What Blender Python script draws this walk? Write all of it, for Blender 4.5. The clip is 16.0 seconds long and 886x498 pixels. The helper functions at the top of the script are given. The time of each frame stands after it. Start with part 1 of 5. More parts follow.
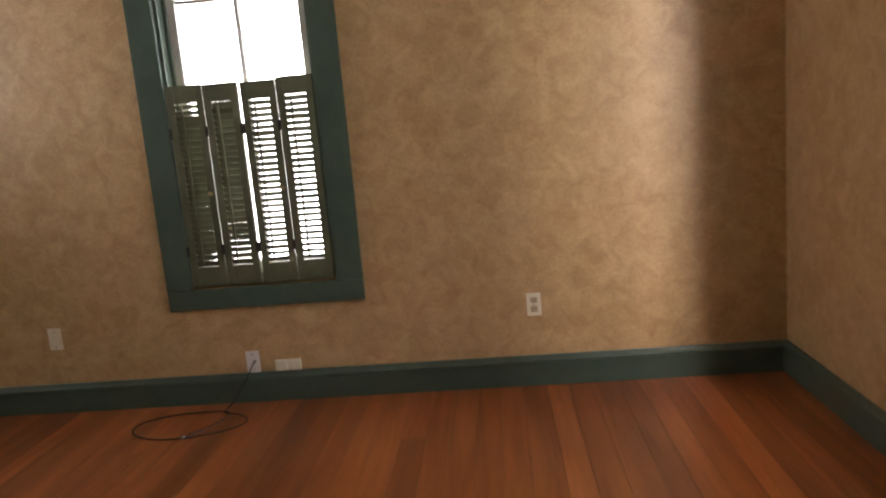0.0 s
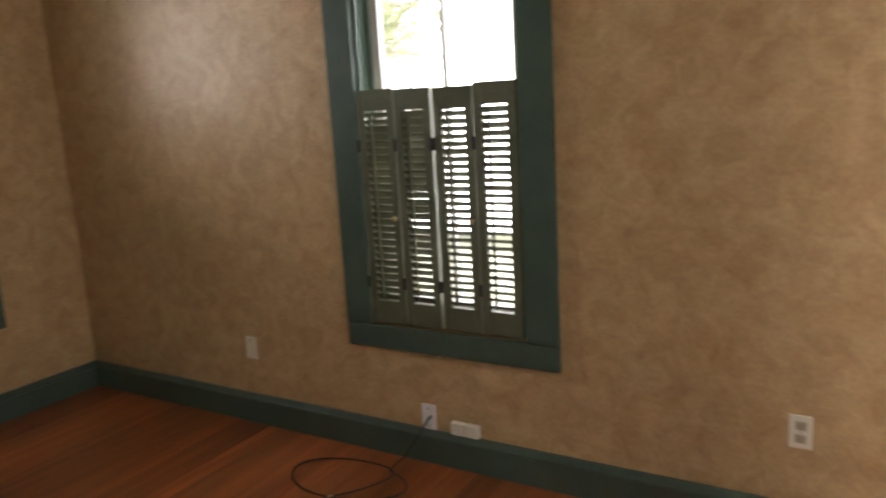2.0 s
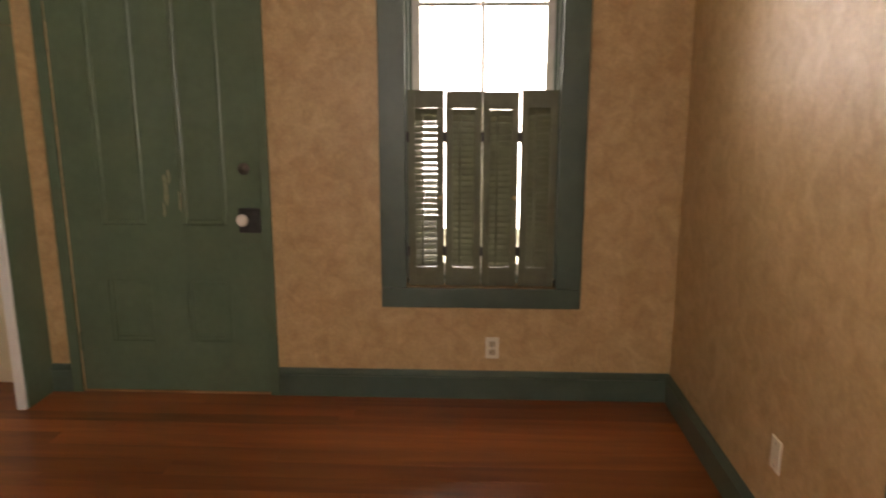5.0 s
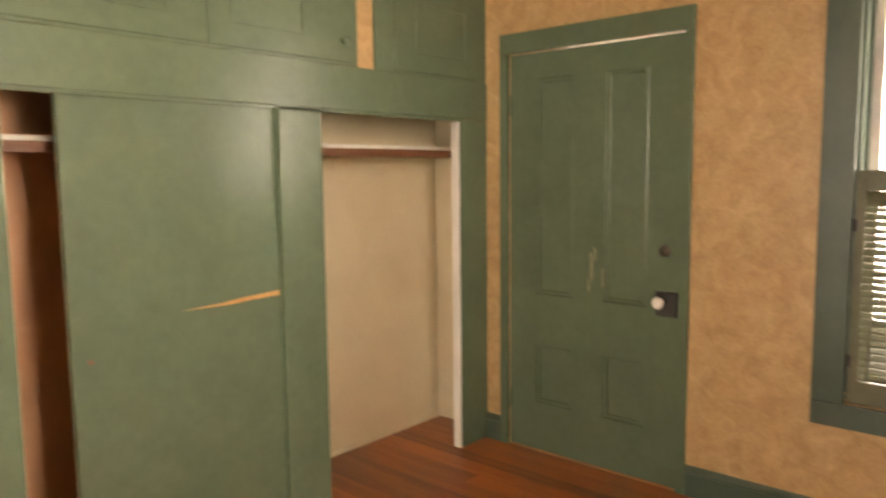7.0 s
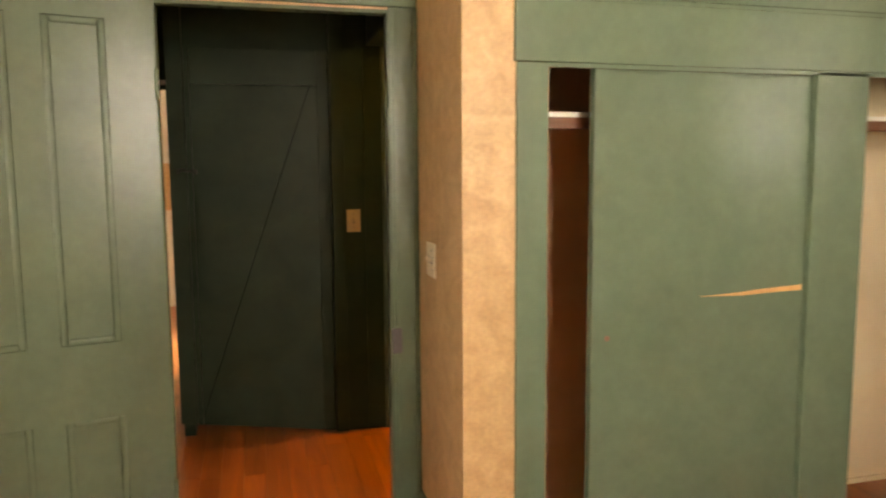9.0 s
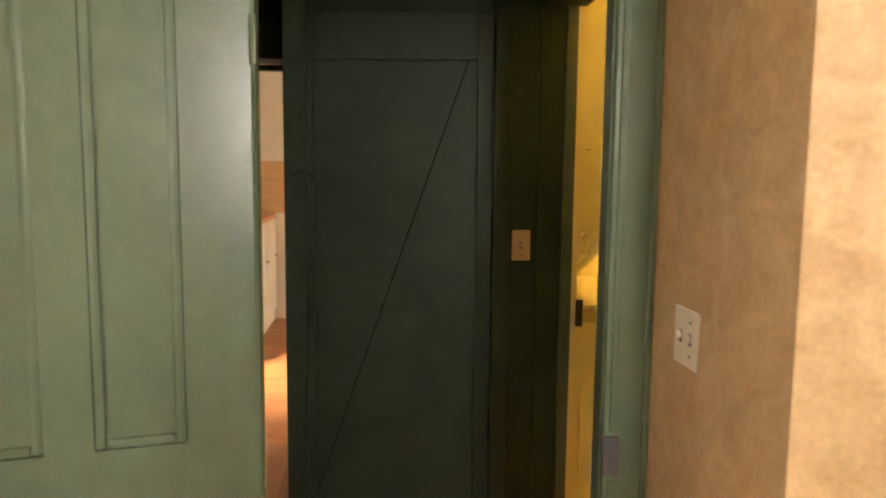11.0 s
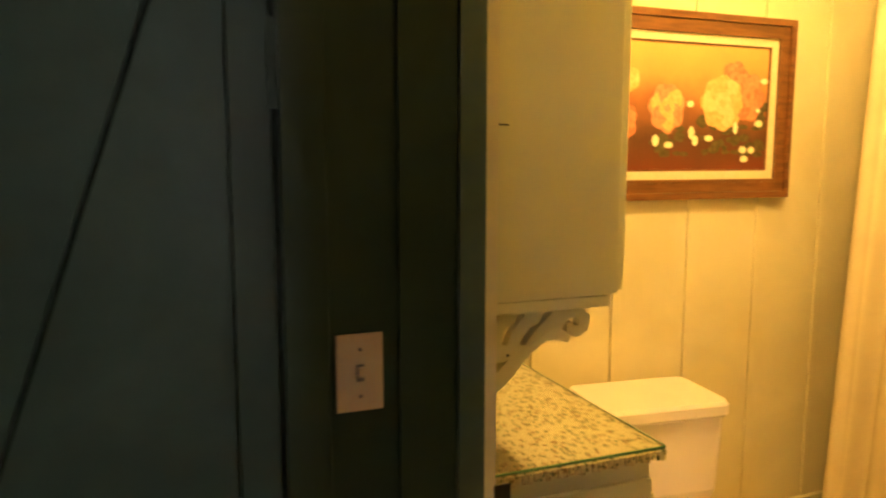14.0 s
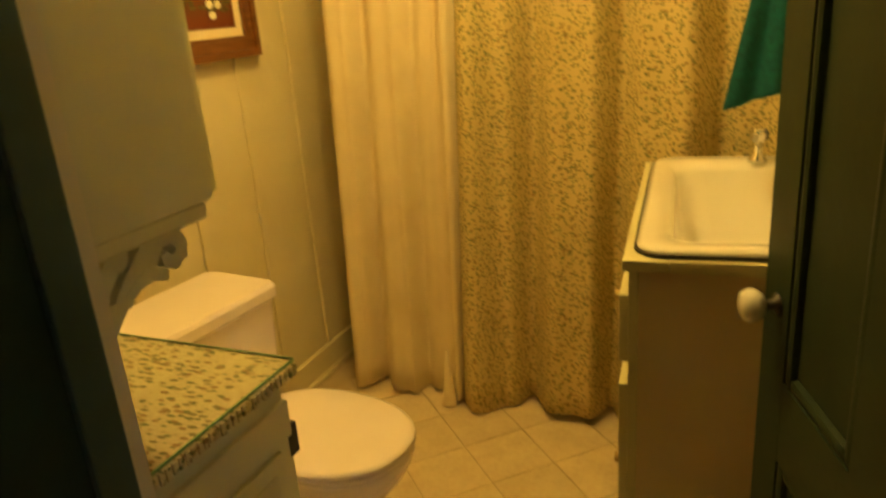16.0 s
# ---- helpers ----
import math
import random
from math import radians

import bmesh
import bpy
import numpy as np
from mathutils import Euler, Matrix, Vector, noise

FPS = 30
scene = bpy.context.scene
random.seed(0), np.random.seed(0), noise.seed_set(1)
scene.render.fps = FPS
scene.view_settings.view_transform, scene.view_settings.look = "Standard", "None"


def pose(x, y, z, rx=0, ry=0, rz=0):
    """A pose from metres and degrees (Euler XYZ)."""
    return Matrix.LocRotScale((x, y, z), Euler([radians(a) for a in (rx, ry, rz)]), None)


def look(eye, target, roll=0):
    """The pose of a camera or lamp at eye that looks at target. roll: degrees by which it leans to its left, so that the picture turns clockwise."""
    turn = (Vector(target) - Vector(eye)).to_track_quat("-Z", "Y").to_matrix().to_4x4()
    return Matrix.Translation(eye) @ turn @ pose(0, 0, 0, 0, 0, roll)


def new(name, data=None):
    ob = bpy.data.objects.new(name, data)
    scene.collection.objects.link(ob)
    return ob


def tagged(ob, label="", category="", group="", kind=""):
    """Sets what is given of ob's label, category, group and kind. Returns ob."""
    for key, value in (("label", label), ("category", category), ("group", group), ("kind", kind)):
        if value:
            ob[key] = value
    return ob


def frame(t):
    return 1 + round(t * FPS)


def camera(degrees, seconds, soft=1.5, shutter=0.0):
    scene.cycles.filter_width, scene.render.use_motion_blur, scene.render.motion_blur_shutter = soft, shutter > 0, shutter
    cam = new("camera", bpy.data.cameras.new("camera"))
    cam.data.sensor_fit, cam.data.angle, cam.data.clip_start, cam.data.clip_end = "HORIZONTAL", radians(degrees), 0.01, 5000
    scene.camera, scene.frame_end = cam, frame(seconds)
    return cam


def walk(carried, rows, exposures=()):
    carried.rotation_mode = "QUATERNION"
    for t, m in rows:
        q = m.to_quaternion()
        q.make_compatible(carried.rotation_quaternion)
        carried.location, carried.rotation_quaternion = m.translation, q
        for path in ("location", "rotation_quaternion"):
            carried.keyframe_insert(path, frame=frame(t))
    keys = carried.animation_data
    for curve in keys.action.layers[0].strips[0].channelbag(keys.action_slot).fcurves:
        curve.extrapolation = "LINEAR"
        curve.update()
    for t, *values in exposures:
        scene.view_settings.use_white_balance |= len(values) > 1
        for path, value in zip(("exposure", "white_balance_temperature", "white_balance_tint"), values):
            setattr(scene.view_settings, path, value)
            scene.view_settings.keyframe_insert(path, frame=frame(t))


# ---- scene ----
cam = camera(63.1, 16.0, 2.1, 0.5)
PATH = [
    (0, (0.256, -0.101, 1.165), (0.097, 1.864, 0.828), -5.0),
    (0.5, (0.343, 0.128, 1.241), (0.054, 2.075, 0.884), -6.7),
    (1, (0.359, 0.336, 1.321), (-0.014, 2.253, 0.891), -6.2),
    (1.5, (0.425, 0.55, 1.317), (-0.19, 2.408, 0.906), -3.4),
    (2, (0.514, 0.782, 1.351), (-0.493, 2.467, 0.964), -3.3),
    (2.5, (0.593, 0.978, 1.356), (-0.726, 2.418, 0.923), -1.7),
    (3, (0.558, 1.201, 1.358), (-0.904, 2.484, 0.893), -1.1),
    (3.5, (0.499, 1.404, 1.385), (-1.1, 2.522, 0.947), -0.5),
    (4, (0.429, 1.645, 1.383), (-1.381, 2.38, 0.952), -0.8),
    (4.2, (0.399, 1.736, 1.389), (-1.478, 2.268, 0.95), -0.6),
    (6.3, (-0.036, 2.356, 1.414), (-1.789, 1.457, 1.066), 0.4),
    (6.5, (-0.031, 2.367, 1.411), (-1.697, 1.313, 1.076), 0.2),
    (7, (0.023, 2.375, 1.426), (-1.47, 1.061, 1.215), -0.6),
    (7.5, (0.066, 2.347, 1.44), (-1.247, 0.842, 1.325), -1.2),
    (8, (0.095, 2.327, 1.415), (-0.973, 0.639, 1.334), -1.3),
    (8.5, (0.102, 2.263, 1.393), (-0.602, 0.399, 1.211), -1.0),
    (9, (0.16, 2.087, 1.371), (-0.349, 0.165, 1.154), -0.4),
    (9.5, (0.221, 1.9, 1.396), (-0.188, -0.043, 1.159), -0.4),
    (10, (0.198, 1.599, 1.372), (-0.007, -0.379, 1.157), 0.3),
    (10.2, (0.21, 1.5, 1.388), (0.016, -0.48, 1.188), 1.2),
    (12.5, (0.074, 0.135, 1.404), (-0.051, -1.844, 1.141), -1.2),
    (13, (0.048, -0.122, 1.435), (-0.358, -2.072, 1.252), -0.7),
    (13.5, (0.008, -0.38, 1.427), (-0.501, -2.303, 1.219), -0.8),
    (14, (-0.095, -0.633, 1.426), (-0.806, -2.486, 1.174), -0.0),
    (14.5, (-0.122, -0.813, 1.427), (-1.118, -2.51, 1.068), 1.0),
    (15, (-0.087, -0.988, 1.434), (-1.63, -2.196, 1.033), -1.2),
    (15.5, (-0.087, -1.048, 1.428), (-1.792, -1.977, 0.949), -2.9),
    (16, (-0.106, -1.061, 1.408), (-1.83, -1.841, 0.76), -4.6),
]
EXPOSURE = [(0, 0.88, 7300, 19), (1.5, 0.66, 7100, 15), (2.5, 0.9, 7400, 18), (4.2, 1.1, 8500, 23), (6.3, 1.55, 9800, 24), (7.0, 2.0, 10300, 23), (8.0, 2.1, 10300, 22), (9.0, 2.08, 9800, 19), (10.2, 2.38, 9000, 16), (12.3, 1.98, 7400, 16), (13.5, 1.97, 6900, 15), (14.2, 1.65, 6800, 14), (15.2, 1.0, 6800, 5), (16, 1.03, 6800, 2)]
walk(cam, [(t, look(eye, to, lean)) for t, eye, to, lean in PATH], EXPOSURE)

# ---- light ----
world = bpy.data.worlds.new("sky")
scene.world = world
world.use_nodes = True
wn = world.node_tree
sky = wn.nodes.new("ShaderNodeTexSky")
sky.sky_type, sky.sun_disc = "NISHITA", False
sky.sun_elevation, sky.sun_rotation = radians(48), radians(180)
wn.links.new(sky.outputs[0], wn.nodes["Background"].inputs[0])
wn.nodes["Background"].inputs[1].default_value = 0.15

sun = new("sun", bpy.data.lights.new("sun", "SUN"))
sun.data.energy, sun.data.angle, sun.data.color = 4.5, radians(1), (1, 0.95, 0.88)
sun.matrix_world = look((0, 0, 0), (-math.sin(radians(180)) * math.cos(radians(48)), -math.cos(radians(180)) * math.cos(radians(48)), -math.sin(radians(48))))


def sky_lamp(eye, target, sx, sy, watts, colour=(0.86, 0.93, 1.0)):
    """Area lamp outside an opening, added to stand in for daylight."""
    l = new("daylight_lamp", bpy.data.lights.new("daylight_lamp", "AREA"))
    l.data.shape, l.data.size, l.data.size_y, l.data.energy, l.data.color = "RECTANGLE", sx, sy, watts, colour
    l.matrix_world = look(eye, target)
    return l


sky_lamp((-2.0, 10.0, 3.0), (-2.0, 0, 3.0), 14, 7, 3300)
sky_lamp((-10.0, 2.0, 3.0), (0, 2.0, 3.0), 14, 7, 2500)
sky_lamp((3.1, 1.5, 2.0), (0, 1.5, 2.0), 2.8, 2.8, 85)
# Narrow added lamp, aimed through the unseen east window to brighten the north wall.
sky_lamp((2.35, -0.3, 1.8), (0.6, 2.97, 0.9), 0.6, 1.7, 78, (0.95, 0.96, 1.0))
sky_lamp((3.3, -3.2, 1.7), (1.5, -4.0, 1.0), 2.2, 2.6, 240, (1, 0.97, 0.92))
bulb = new("bath_bulb", bpy.data.lights.new("bath_bulb", "POINT"))
bulb.data.energy, bulb.data.shadow_soft_size, bulb.data.color = 24, 0.09, (1.0, 0.63, 0.17)
bulb.location = (-1.55, -1.75, 2.42)

# ---- materials ----


def mat(name, colour, rough=0.6, colour2=None, scale=8.0, detail=6.0, bump=0.0, bscale=60.0, metal=0.0, stretch=None, lo=0.35, hi=0.65, coat=0.0, spec=0.5, per_object=0.0, fine=0.0, warp=0.6):
    """Painted, papered or bare surface: two colours mixed by noise, a fine grain and a bump."""
    m = bpy.data.materials.new(name)
    m.use_nodes = True
    t = m.node_tree
    b = t.nodes["Principled BSDF"]
    b.inputs["Roughness"].default_value, b.inputs["Metallic"].default_value = rough, metal
    b.inputs["Coat Weight"].default_value, b.inputs["Specular IOR Level"].default_value = coat, spec
    b.inputs["Base Color"].default_value = (*colour, 1)
    geo = t.nodes.new("ShaderNodeNewGeometry")
    mp = t.nodes.new("ShaderNodeMapping")
    t.links.new(geo.outputs["Position"], mp.inputs[0])
    if stretch:
        mp.inputs["Scale"].default_value = stretch
    if per_object:
        info = t.nodes.new("ShaderNodeObjectInfo")
        comb = t.nodes.new("ShaderNodeVectorMath")
        comb.operation = "SCALE"
        comb.inputs[0].default_value = (13.7, 7.1, 3.3)
        t.links.new(info.outputs["Random"], comb.inputs["Scale"])
        t.links.new(comb.outputs[0], mp.inputs["Location"])
    if colour2:
        n = t.nodes.new("ShaderNodeTexNoise")
        n.inputs["Scale"].default_value, n.inputs["Detail"].default_value = scale, detail
        n.inputs["Distortion"].default_value = warp
        t.links.new(mp.outputs[0], n.inputs["Vector"])
        r = t.nodes.new("ShaderNodeValToRGB")
        r.color_ramp.elements[0].position, r.color_ramp.elements[1].position = lo, hi
        r.color_ramp.elements[0].color, r.color_ramp.elements[1].color = (*colour, 1), (*colour2, 1)
        t.links.new(n.outputs["Fac"], r.inputs[0])
        out = r.outputs[0]
        if fine:
            n3 = t.nodes.new("ShaderNodeTexNoise")
            n3.inputs["Scale"].default_value, n3.inputs["Detail"].default_value = scale * 6, 4
            t.links.new(mp.outputs[0], n3.inputs["Vector"])
            mx = t.nodes.new("ShaderNodeMixRGB")
            mx.blend_type, mx.inputs[0].default_value = "OVERLAY", fine
            t.links.new(out, mx.inputs[1])
            t.links.new(n3.outputs["Fac"], mx.inputs[2])
            out = mx.outputs[0]
        if per_object:
            hsv = t.nodes.new("ShaderNodeHueSaturation")
            mr = t.nodes.new("ShaderNodeMapRange")
            mr.inputs[3].default_value, mr.inputs[4].default_value = 1 - per_object, 1 + per_object
            t.links.new(info.outputs["Random"], mr.inputs[0])
            t.links.new(mr.outputs[0], hsv.inputs["Value"])
            t.links.new(out, hsv.inputs["Color"])
            out = hsv.outputs[0]
        t.links.new(out, b.inputs["Base Color"])
    if bump:
        n2 = t.nodes.new("ShaderNodeTexNoise")
        n2.inputs["Scale"].default_value, n2.inputs["Detail"].default_value = bscale, 5
        t.links.new(mp.outputs[0], n2.inputs["Vector"])
        bp = t.nodes.new("ShaderNodeBump")
        bp.inputs["Strength"].default_value, bp.inputs["Distance"].default_value = bump, 0.004
        t.links.new(n2.outputs["Fac"], bp.inputs["Height"])
        t.links.new(bp.outputs[0], b.inputs["Normal"])
    return m


def glass_mat():
    m = bpy.data.materials.new("window_glass")
    m.use_nodes = True
    b = m.node_tree.nodes["Principled BSDF"]
    b.inputs["Transmission Weight"].default_value, b.inputs["Roughness"].default_value, b.inputs["IOR"].default_value = 1, 0, 1.45
    return m


def glow(name, colour, strength):
    m = bpy.data.materials.new(name)
    m.use_nodes = True
    b = m.node_tree.nodes["Principled BSDF"]
    b.inputs["Base Color"].default_value = (*colour, 1)
    b.inputs["Emission Color"].default_value, b.inputs["Emission Strength"].default_value = (*colour, 1), strength
    return m


PAPER = mat("mottled_wallpaper", (0.440, 0.272, 0.122), 0.44, (0.615, 0.415, 0.216), 12, 9, 0.16, 45, lo=0.26, hi=0.74, fine=0.24, spec=0.45, warp=0.9)
GREEN = mat("green_paint", (0.106, 0.155, 0.102), 0.26, (0.118, 0.168, 0.110), 5, 5, 0.06, 30, fine=0.1)
GREEN_DULL = mat("green_trim_paint", (0.057, 0.090, 0.067), 0.36, (0.071, 0.107, 0.080), 7, 5, 0.12, 30, fine=0.1)
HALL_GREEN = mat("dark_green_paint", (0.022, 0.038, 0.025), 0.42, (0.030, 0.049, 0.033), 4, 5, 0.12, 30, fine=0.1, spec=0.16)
CREAM = mat("cream_paint", (0.70, 0.61, 0.42), 0.6, (0.77, 0.68, 0.49), 3, 4, 0.08, 40)
WHITE = mat("white_paint", (0.78, 0.76, 0.70), 0.45, (0.83, 0.81, 0.76), 4, 4, 0.06, 40)
CEIL = mat("ceiling_paint", (0.76, 0.72, 0.64), 0.8, (0.8, 0.77, 0.7), 3, 4, 0.1, 30)
YELLOW = mat("pale_yellow_panelling", (0.66, 0.58, 0.36), 0.5, (0.73, 0.65, 0.43), 3, 4, 0.08, 40)
PINE = mat("heart_pine_floor", (0.21, 0.053, 0.016), 0.28, (0.43, 0.132, 0.038), 3.2, 6, 0.06, 30, stretch=(4.5, 0.35, 1), lo=0.26, hi=0.74, per_object=0.30, fine=0.16, coat=0.15)
PINE_X = mat("pine_floor_crosswise", (0.30, 0.10, 0.035), 0.35, (0.48, 0.2, 0.075), 5, 8, 0.06, 30, stretch=(0.7, 9, 1), lo=0.3, hi=0.7, per_object=0.2, fine=0.3, coat=0.1)
GAP = mat("dark_floor_joint", (0.03, 0.015, 0.008), 0.9)
SHUTTER = mat("olive_shutter_paint", (0.092, 0.097, 0.055), 0.5, (0.118, 0.123, 0.072), 14, 5, 0.1, 60, fine=0.15)
SASH = mat("weathered_white_sash", (0.55, 0.52, 0.5), 0.5, (0.66, 0.63, 0.6), 12, 5, 0.1, 60)
IVORY = mat("ivory_plastic", (0.76, 0.70, 0.56), 0.35, (0.80, 0.74, 0.61), 20, 2)
ALMOND = mat("almond_plastic", (0.46, 0.36, 0.24), 0.4, (0.50, 0.40, 0.27), 20, 2)
WPLASTIC = mat("white_plastic", (0.78, 0.76, 0.78), 0.3, (0.82, 0.8, 0.8), 20, 2)
BLACK = mat("black_iron", (0.012, 0.011, 0.010), 0.45, (0.03, 0.026, 0.024), 30, 3, 0.2, 120)
RUBBER = mat("black_cable", (0.014, 0.013, 0.013), 0.5, (0.02, 0.019, 0.018), 40, 2)
PORCELAIN = mat("white_porcelain", (0.84, 0.81, 0.74), 0.12, (0.87, 0.84, 0.78), 6, 2, coat=0.5)
BRASS = mat("worn_brass", (0.55, 0.42, 0.2), 0.35, (0.42, 0.3, 0.14), 40, 3, metal=1.0)
STEEL = mat("tarnished_steel", (0.22, 0.20, 0.19), 0.4, (0.15, 0.135, 0.125), 40, 3, metal=1.0)
CHROME = mat("chrome", (0.8, 0.8, 0.8), 0.12, (0.7, 0.7, 0.7), 20, 2, metal=1.0)
WOOD = mat("bare_wood", (0.32, 0.15, 0.06), 0.5, (0.45, 0.24, 0.11), 6, 7, 0.1, 40, stretch=(1, 1, 8))
RAW = mat("bare_scratched_wood", (0.55, 0.28, 0.1), 0.6, (0.65, 0.36, 0.14), 30, 5)
RAIL = mat("dark_stained_rail", (0.17, 0.07, 0.035), 0.5, (0.24, 0.105, 0.055), 8, 5, 0.1, 40, stretch=(1, 6, 6))
BROWN = mat("brown_closet_side", (0.56, 0.28, 0.15), 0.6, (0.63, 0.34, 0.19), 5, 4, 0.1, 40)
IRON = mat("dull_dark_iron", (0.075, 0.068, 0.072), 0.45, (0.05, 0.045, 0.05), 40, 3, 0.1, 80)
GROOVE_SHADE = mat("black_groove_shade", (0.003, 0.003, 0.003), 0.95, (0.005, 0.005, 0.004), 20, 2, spec=0.0)
GLASS = glass_mat()

# ---- building blocks ----


def box(bm, x0, x1, y0, y1, z0, z1, bevel=0.0):
    """Adds a box between the given limits."""
    ret = bmesh.ops.create_cube(bm, size=1.0)
    vs = ret["verts"]
    for v in vs:
        v.co = Vector(((x0 + x1) / 2 + v.co.x * abs(x1 - x0), (y0 + y1) / 2 + v.co.y * abs(y1 - y0), (z0 + z1) / 2 + v.co.z * abs(z1 - z0)))
    if bevel:
        es = list({e for v in vs for e in v.link_edges})
        bmesh.ops.bevel(bm, geom=es, offset=bevel, segments=2, affect="EDGES", profile=0.6)
    return vs


def cyl(bm, p, q, r, r2=None, seg=16):
    """Adds a capped cylinder or cone from p to q."""
    p, q = Vector(p), Vector(q)
    d = q - p
    m = Matrix.Translation((p + q) / 2) @ d.to_track_quat("Z", "Y").to_matrix().to_4x4()
    bmesh.ops.create_cone(bm, cap_ends=True, segments=seg, radius1=r, radius2=r if r2 is None else r2, depth=d.length, matrix=m)


def lathe(bm, profile, centre=(0, 0, 0), axis="z", seg=24):
    """Turns (radius, height) pairs about an axis."""
    rings = []
    c = Vector(centre)
    for r, h in profile:
        ring = []
        for i in range(seg):
            a = 2 * math.pi * i / seg
            u, w = r * math.cos(a), r * math.sin(a)
            co = {"z": (u, w, h), "x": (h, u, w), "y": (u, h, w)}[axis]
            ring.append(bm.verts.new(c + Vector(co)))
        rings.append(ring)
    for a, b in zip(rings, rings[1:]):
        for i in range(seg):
            bm.faces.new((a[i], a[(i + 1) % seg], b[(i + 1) % seg], b[i]))
    bm.faces.new(rings[0])
    bm.faces.new(rings[-1])
    bmesh.ops.recalc_face_normals(bm, faces=bm.faces)


def tube(bm, pts, r, seg=8):
    """A round bar along points."""
    pts = [Vector(p) for p in pts]
    rings = []
    for i, p in enumerate(pts):
        d = (pts[min(i + 1, len(pts) - 1)] - pts[max(i - 1, 0)]).normalized()
        side = d.cross(Vector((0, 0, 1)))
        if side.length < 1e-3:
            side = d.cross(Vector((1, 0, 0)))
        side.normalize()
        up = side.cross(d)
        rings.append([bm.verts.new(p + r * (math.cos(a) * side + math.sin(a) * up)) for a in [2 * math.pi * k / seg for k in range(seg)]])
    for a, b in zip(rings, rings[1:]):
        for i in range(seg):
            bm.faces.new((a[i], a[(i + 1) % seg], b[(i + 1) % seg], b[i]))
    bm.faces.new(rings[0])
    bm.faces.new(rings[-1])
    bmesh.ops.recalc_face_normals(bm, faces=bm.faces)


def slab(bm, outline, axis, a, b):
    """An outline of (u, v) pairs pushed from a to b along an axis."""
    def at(u, v, w):
        return {"x": (w, u, v), "y": (u, w, v), "z": (u, v, w)}[axis]
    lo = [bm.verts.new(at(u, v, a)) for u, v in outline]
    hi = [bm.verts.new(at(u, v, b)) for u, v in outline]
    n = len(lo)
    bm.faces.new(lo)
    bm.faces.new(hi)
    for i in range(n):
        bm.faces.new((lo[i], lo[(i + 1) % n], hi[(i + 1) % n], hi[i]))
    bmesh.ops.recalc_face_normals(bm, faces=bm.faces)


def mesh(name, bm, material, smooth=False):
    me = bpy.data.meshes.new(name)
    bm.to_mesh(me)
    bm.free()
    me.materials.append(material)
    if smooth:
        for p in me.polygons:
            p.use_smooth = True
    return me


def part(name, bm, material, parent=None, label="", smooth=False):
    ob = new(name, mesh(name, bm, material, smooth))
    if parent:
        ob.parent = parent
        ob.matrix_parent_inverse = parent.matrix_basis.inverted()
    return tagged(ob, label)


def boxed(name, lim, material, parent=None, label="", bevel=0.0):
    bm = bmesh.new()
    box(bm, *lim, bevel=bevel)
    return part(name, bm, material, parent, label)


def thing(name, at, label, category, group="", kind=""):
    """An Empty at the base of a thing."""
    ob = new(name)
    ob.empty_display_size = 0.05
    ob.matrix_basis = Matrix.Translation(at)
    return tagged(ob, label, category, group, kind)


def wall(name, axis, p0, p1, a0, a1, z0, z1, holes, material, label):
    """A wall between planes p0 and p1 along an axis ('x': planes of constant x), with openings (a0, a1, z0, z1) right through it."""
    us = sorted({a0, a1, *[h[0] for h in holes], *[h[1] for h in holes]})
    vs = sorted({z0, z1, *[h[2] for h in holes], *[h[3] for h in holes]})
    us = [u for u in us if a0 <= u <= a1]
    vs = [v for v in vs if z0 <= v <= z1]

    def solid(i, j):
        if not (0 <= i < len(us) - 1 and 0 <= j < len(vs) - 1):
            return False
        u, v = (us[i] + us[i + 1]) / 2, (vs[j] + vs[j + 1]) / 2
        return not any(h[0] < u < h[1] and h[2] < v < h[3] for h in holes)
    bm = bmesh.new()
    put = {}

    def vert(u, v, p):
        k = (u, v, p)
        if k not in put:
            put[k] = bm.verts.new((p, u, v) if axis == "x" else (u, p, v))
        return put[k]

    def quad(*ks):
        bm.faces.new([vert(*k) for k in ks])
    for i in range(len(us) - 1):
        for j in range(len(vs) - 1):
            if not solid(i, j):
                continue
            u, U, v, V = us[i], us[i + 1], vs[j], vs[j + 1]
            for p in (p0, p1):
                quad((u, v, p), (U, v, p), (U, V, p), (u, V, p))
            if not solid(i - 1, j):
                quad((u, v, p0), (u, V, p0), (u, V, p1), (u, v, p1))
            if not solid(i + 1, j):
                quad((U, v, p0), (U, V, p0), (U, V, p1), (U, v, p1))
            if not solid(i, j - 1):
                quad((u, v, p0), (U, v, p0), (U, v, p1), (u, v, p1))
            if not solid(i, j + 1):
                quad((u, V, p0), (U, V, p0), (U, V, p1), (u, V, p1))
    bmesh.ops.recalc_face_normals(bm, faces=bm.faces)
    ob = part(name, bm, material)
    return tagged(ob, label, "wall", kind="structure")


# ---- structure ----
N, W, E, H = 2.97, -2.975, 1.45, 2.75
CF = 0.03                     # closet front
DS = -0.56                    # bedroom face of the hall-door wall
WIN_A, WIN_B, WZ = (-1.125, -0.465), (1.755, 2.43), (0.56, 2.35)

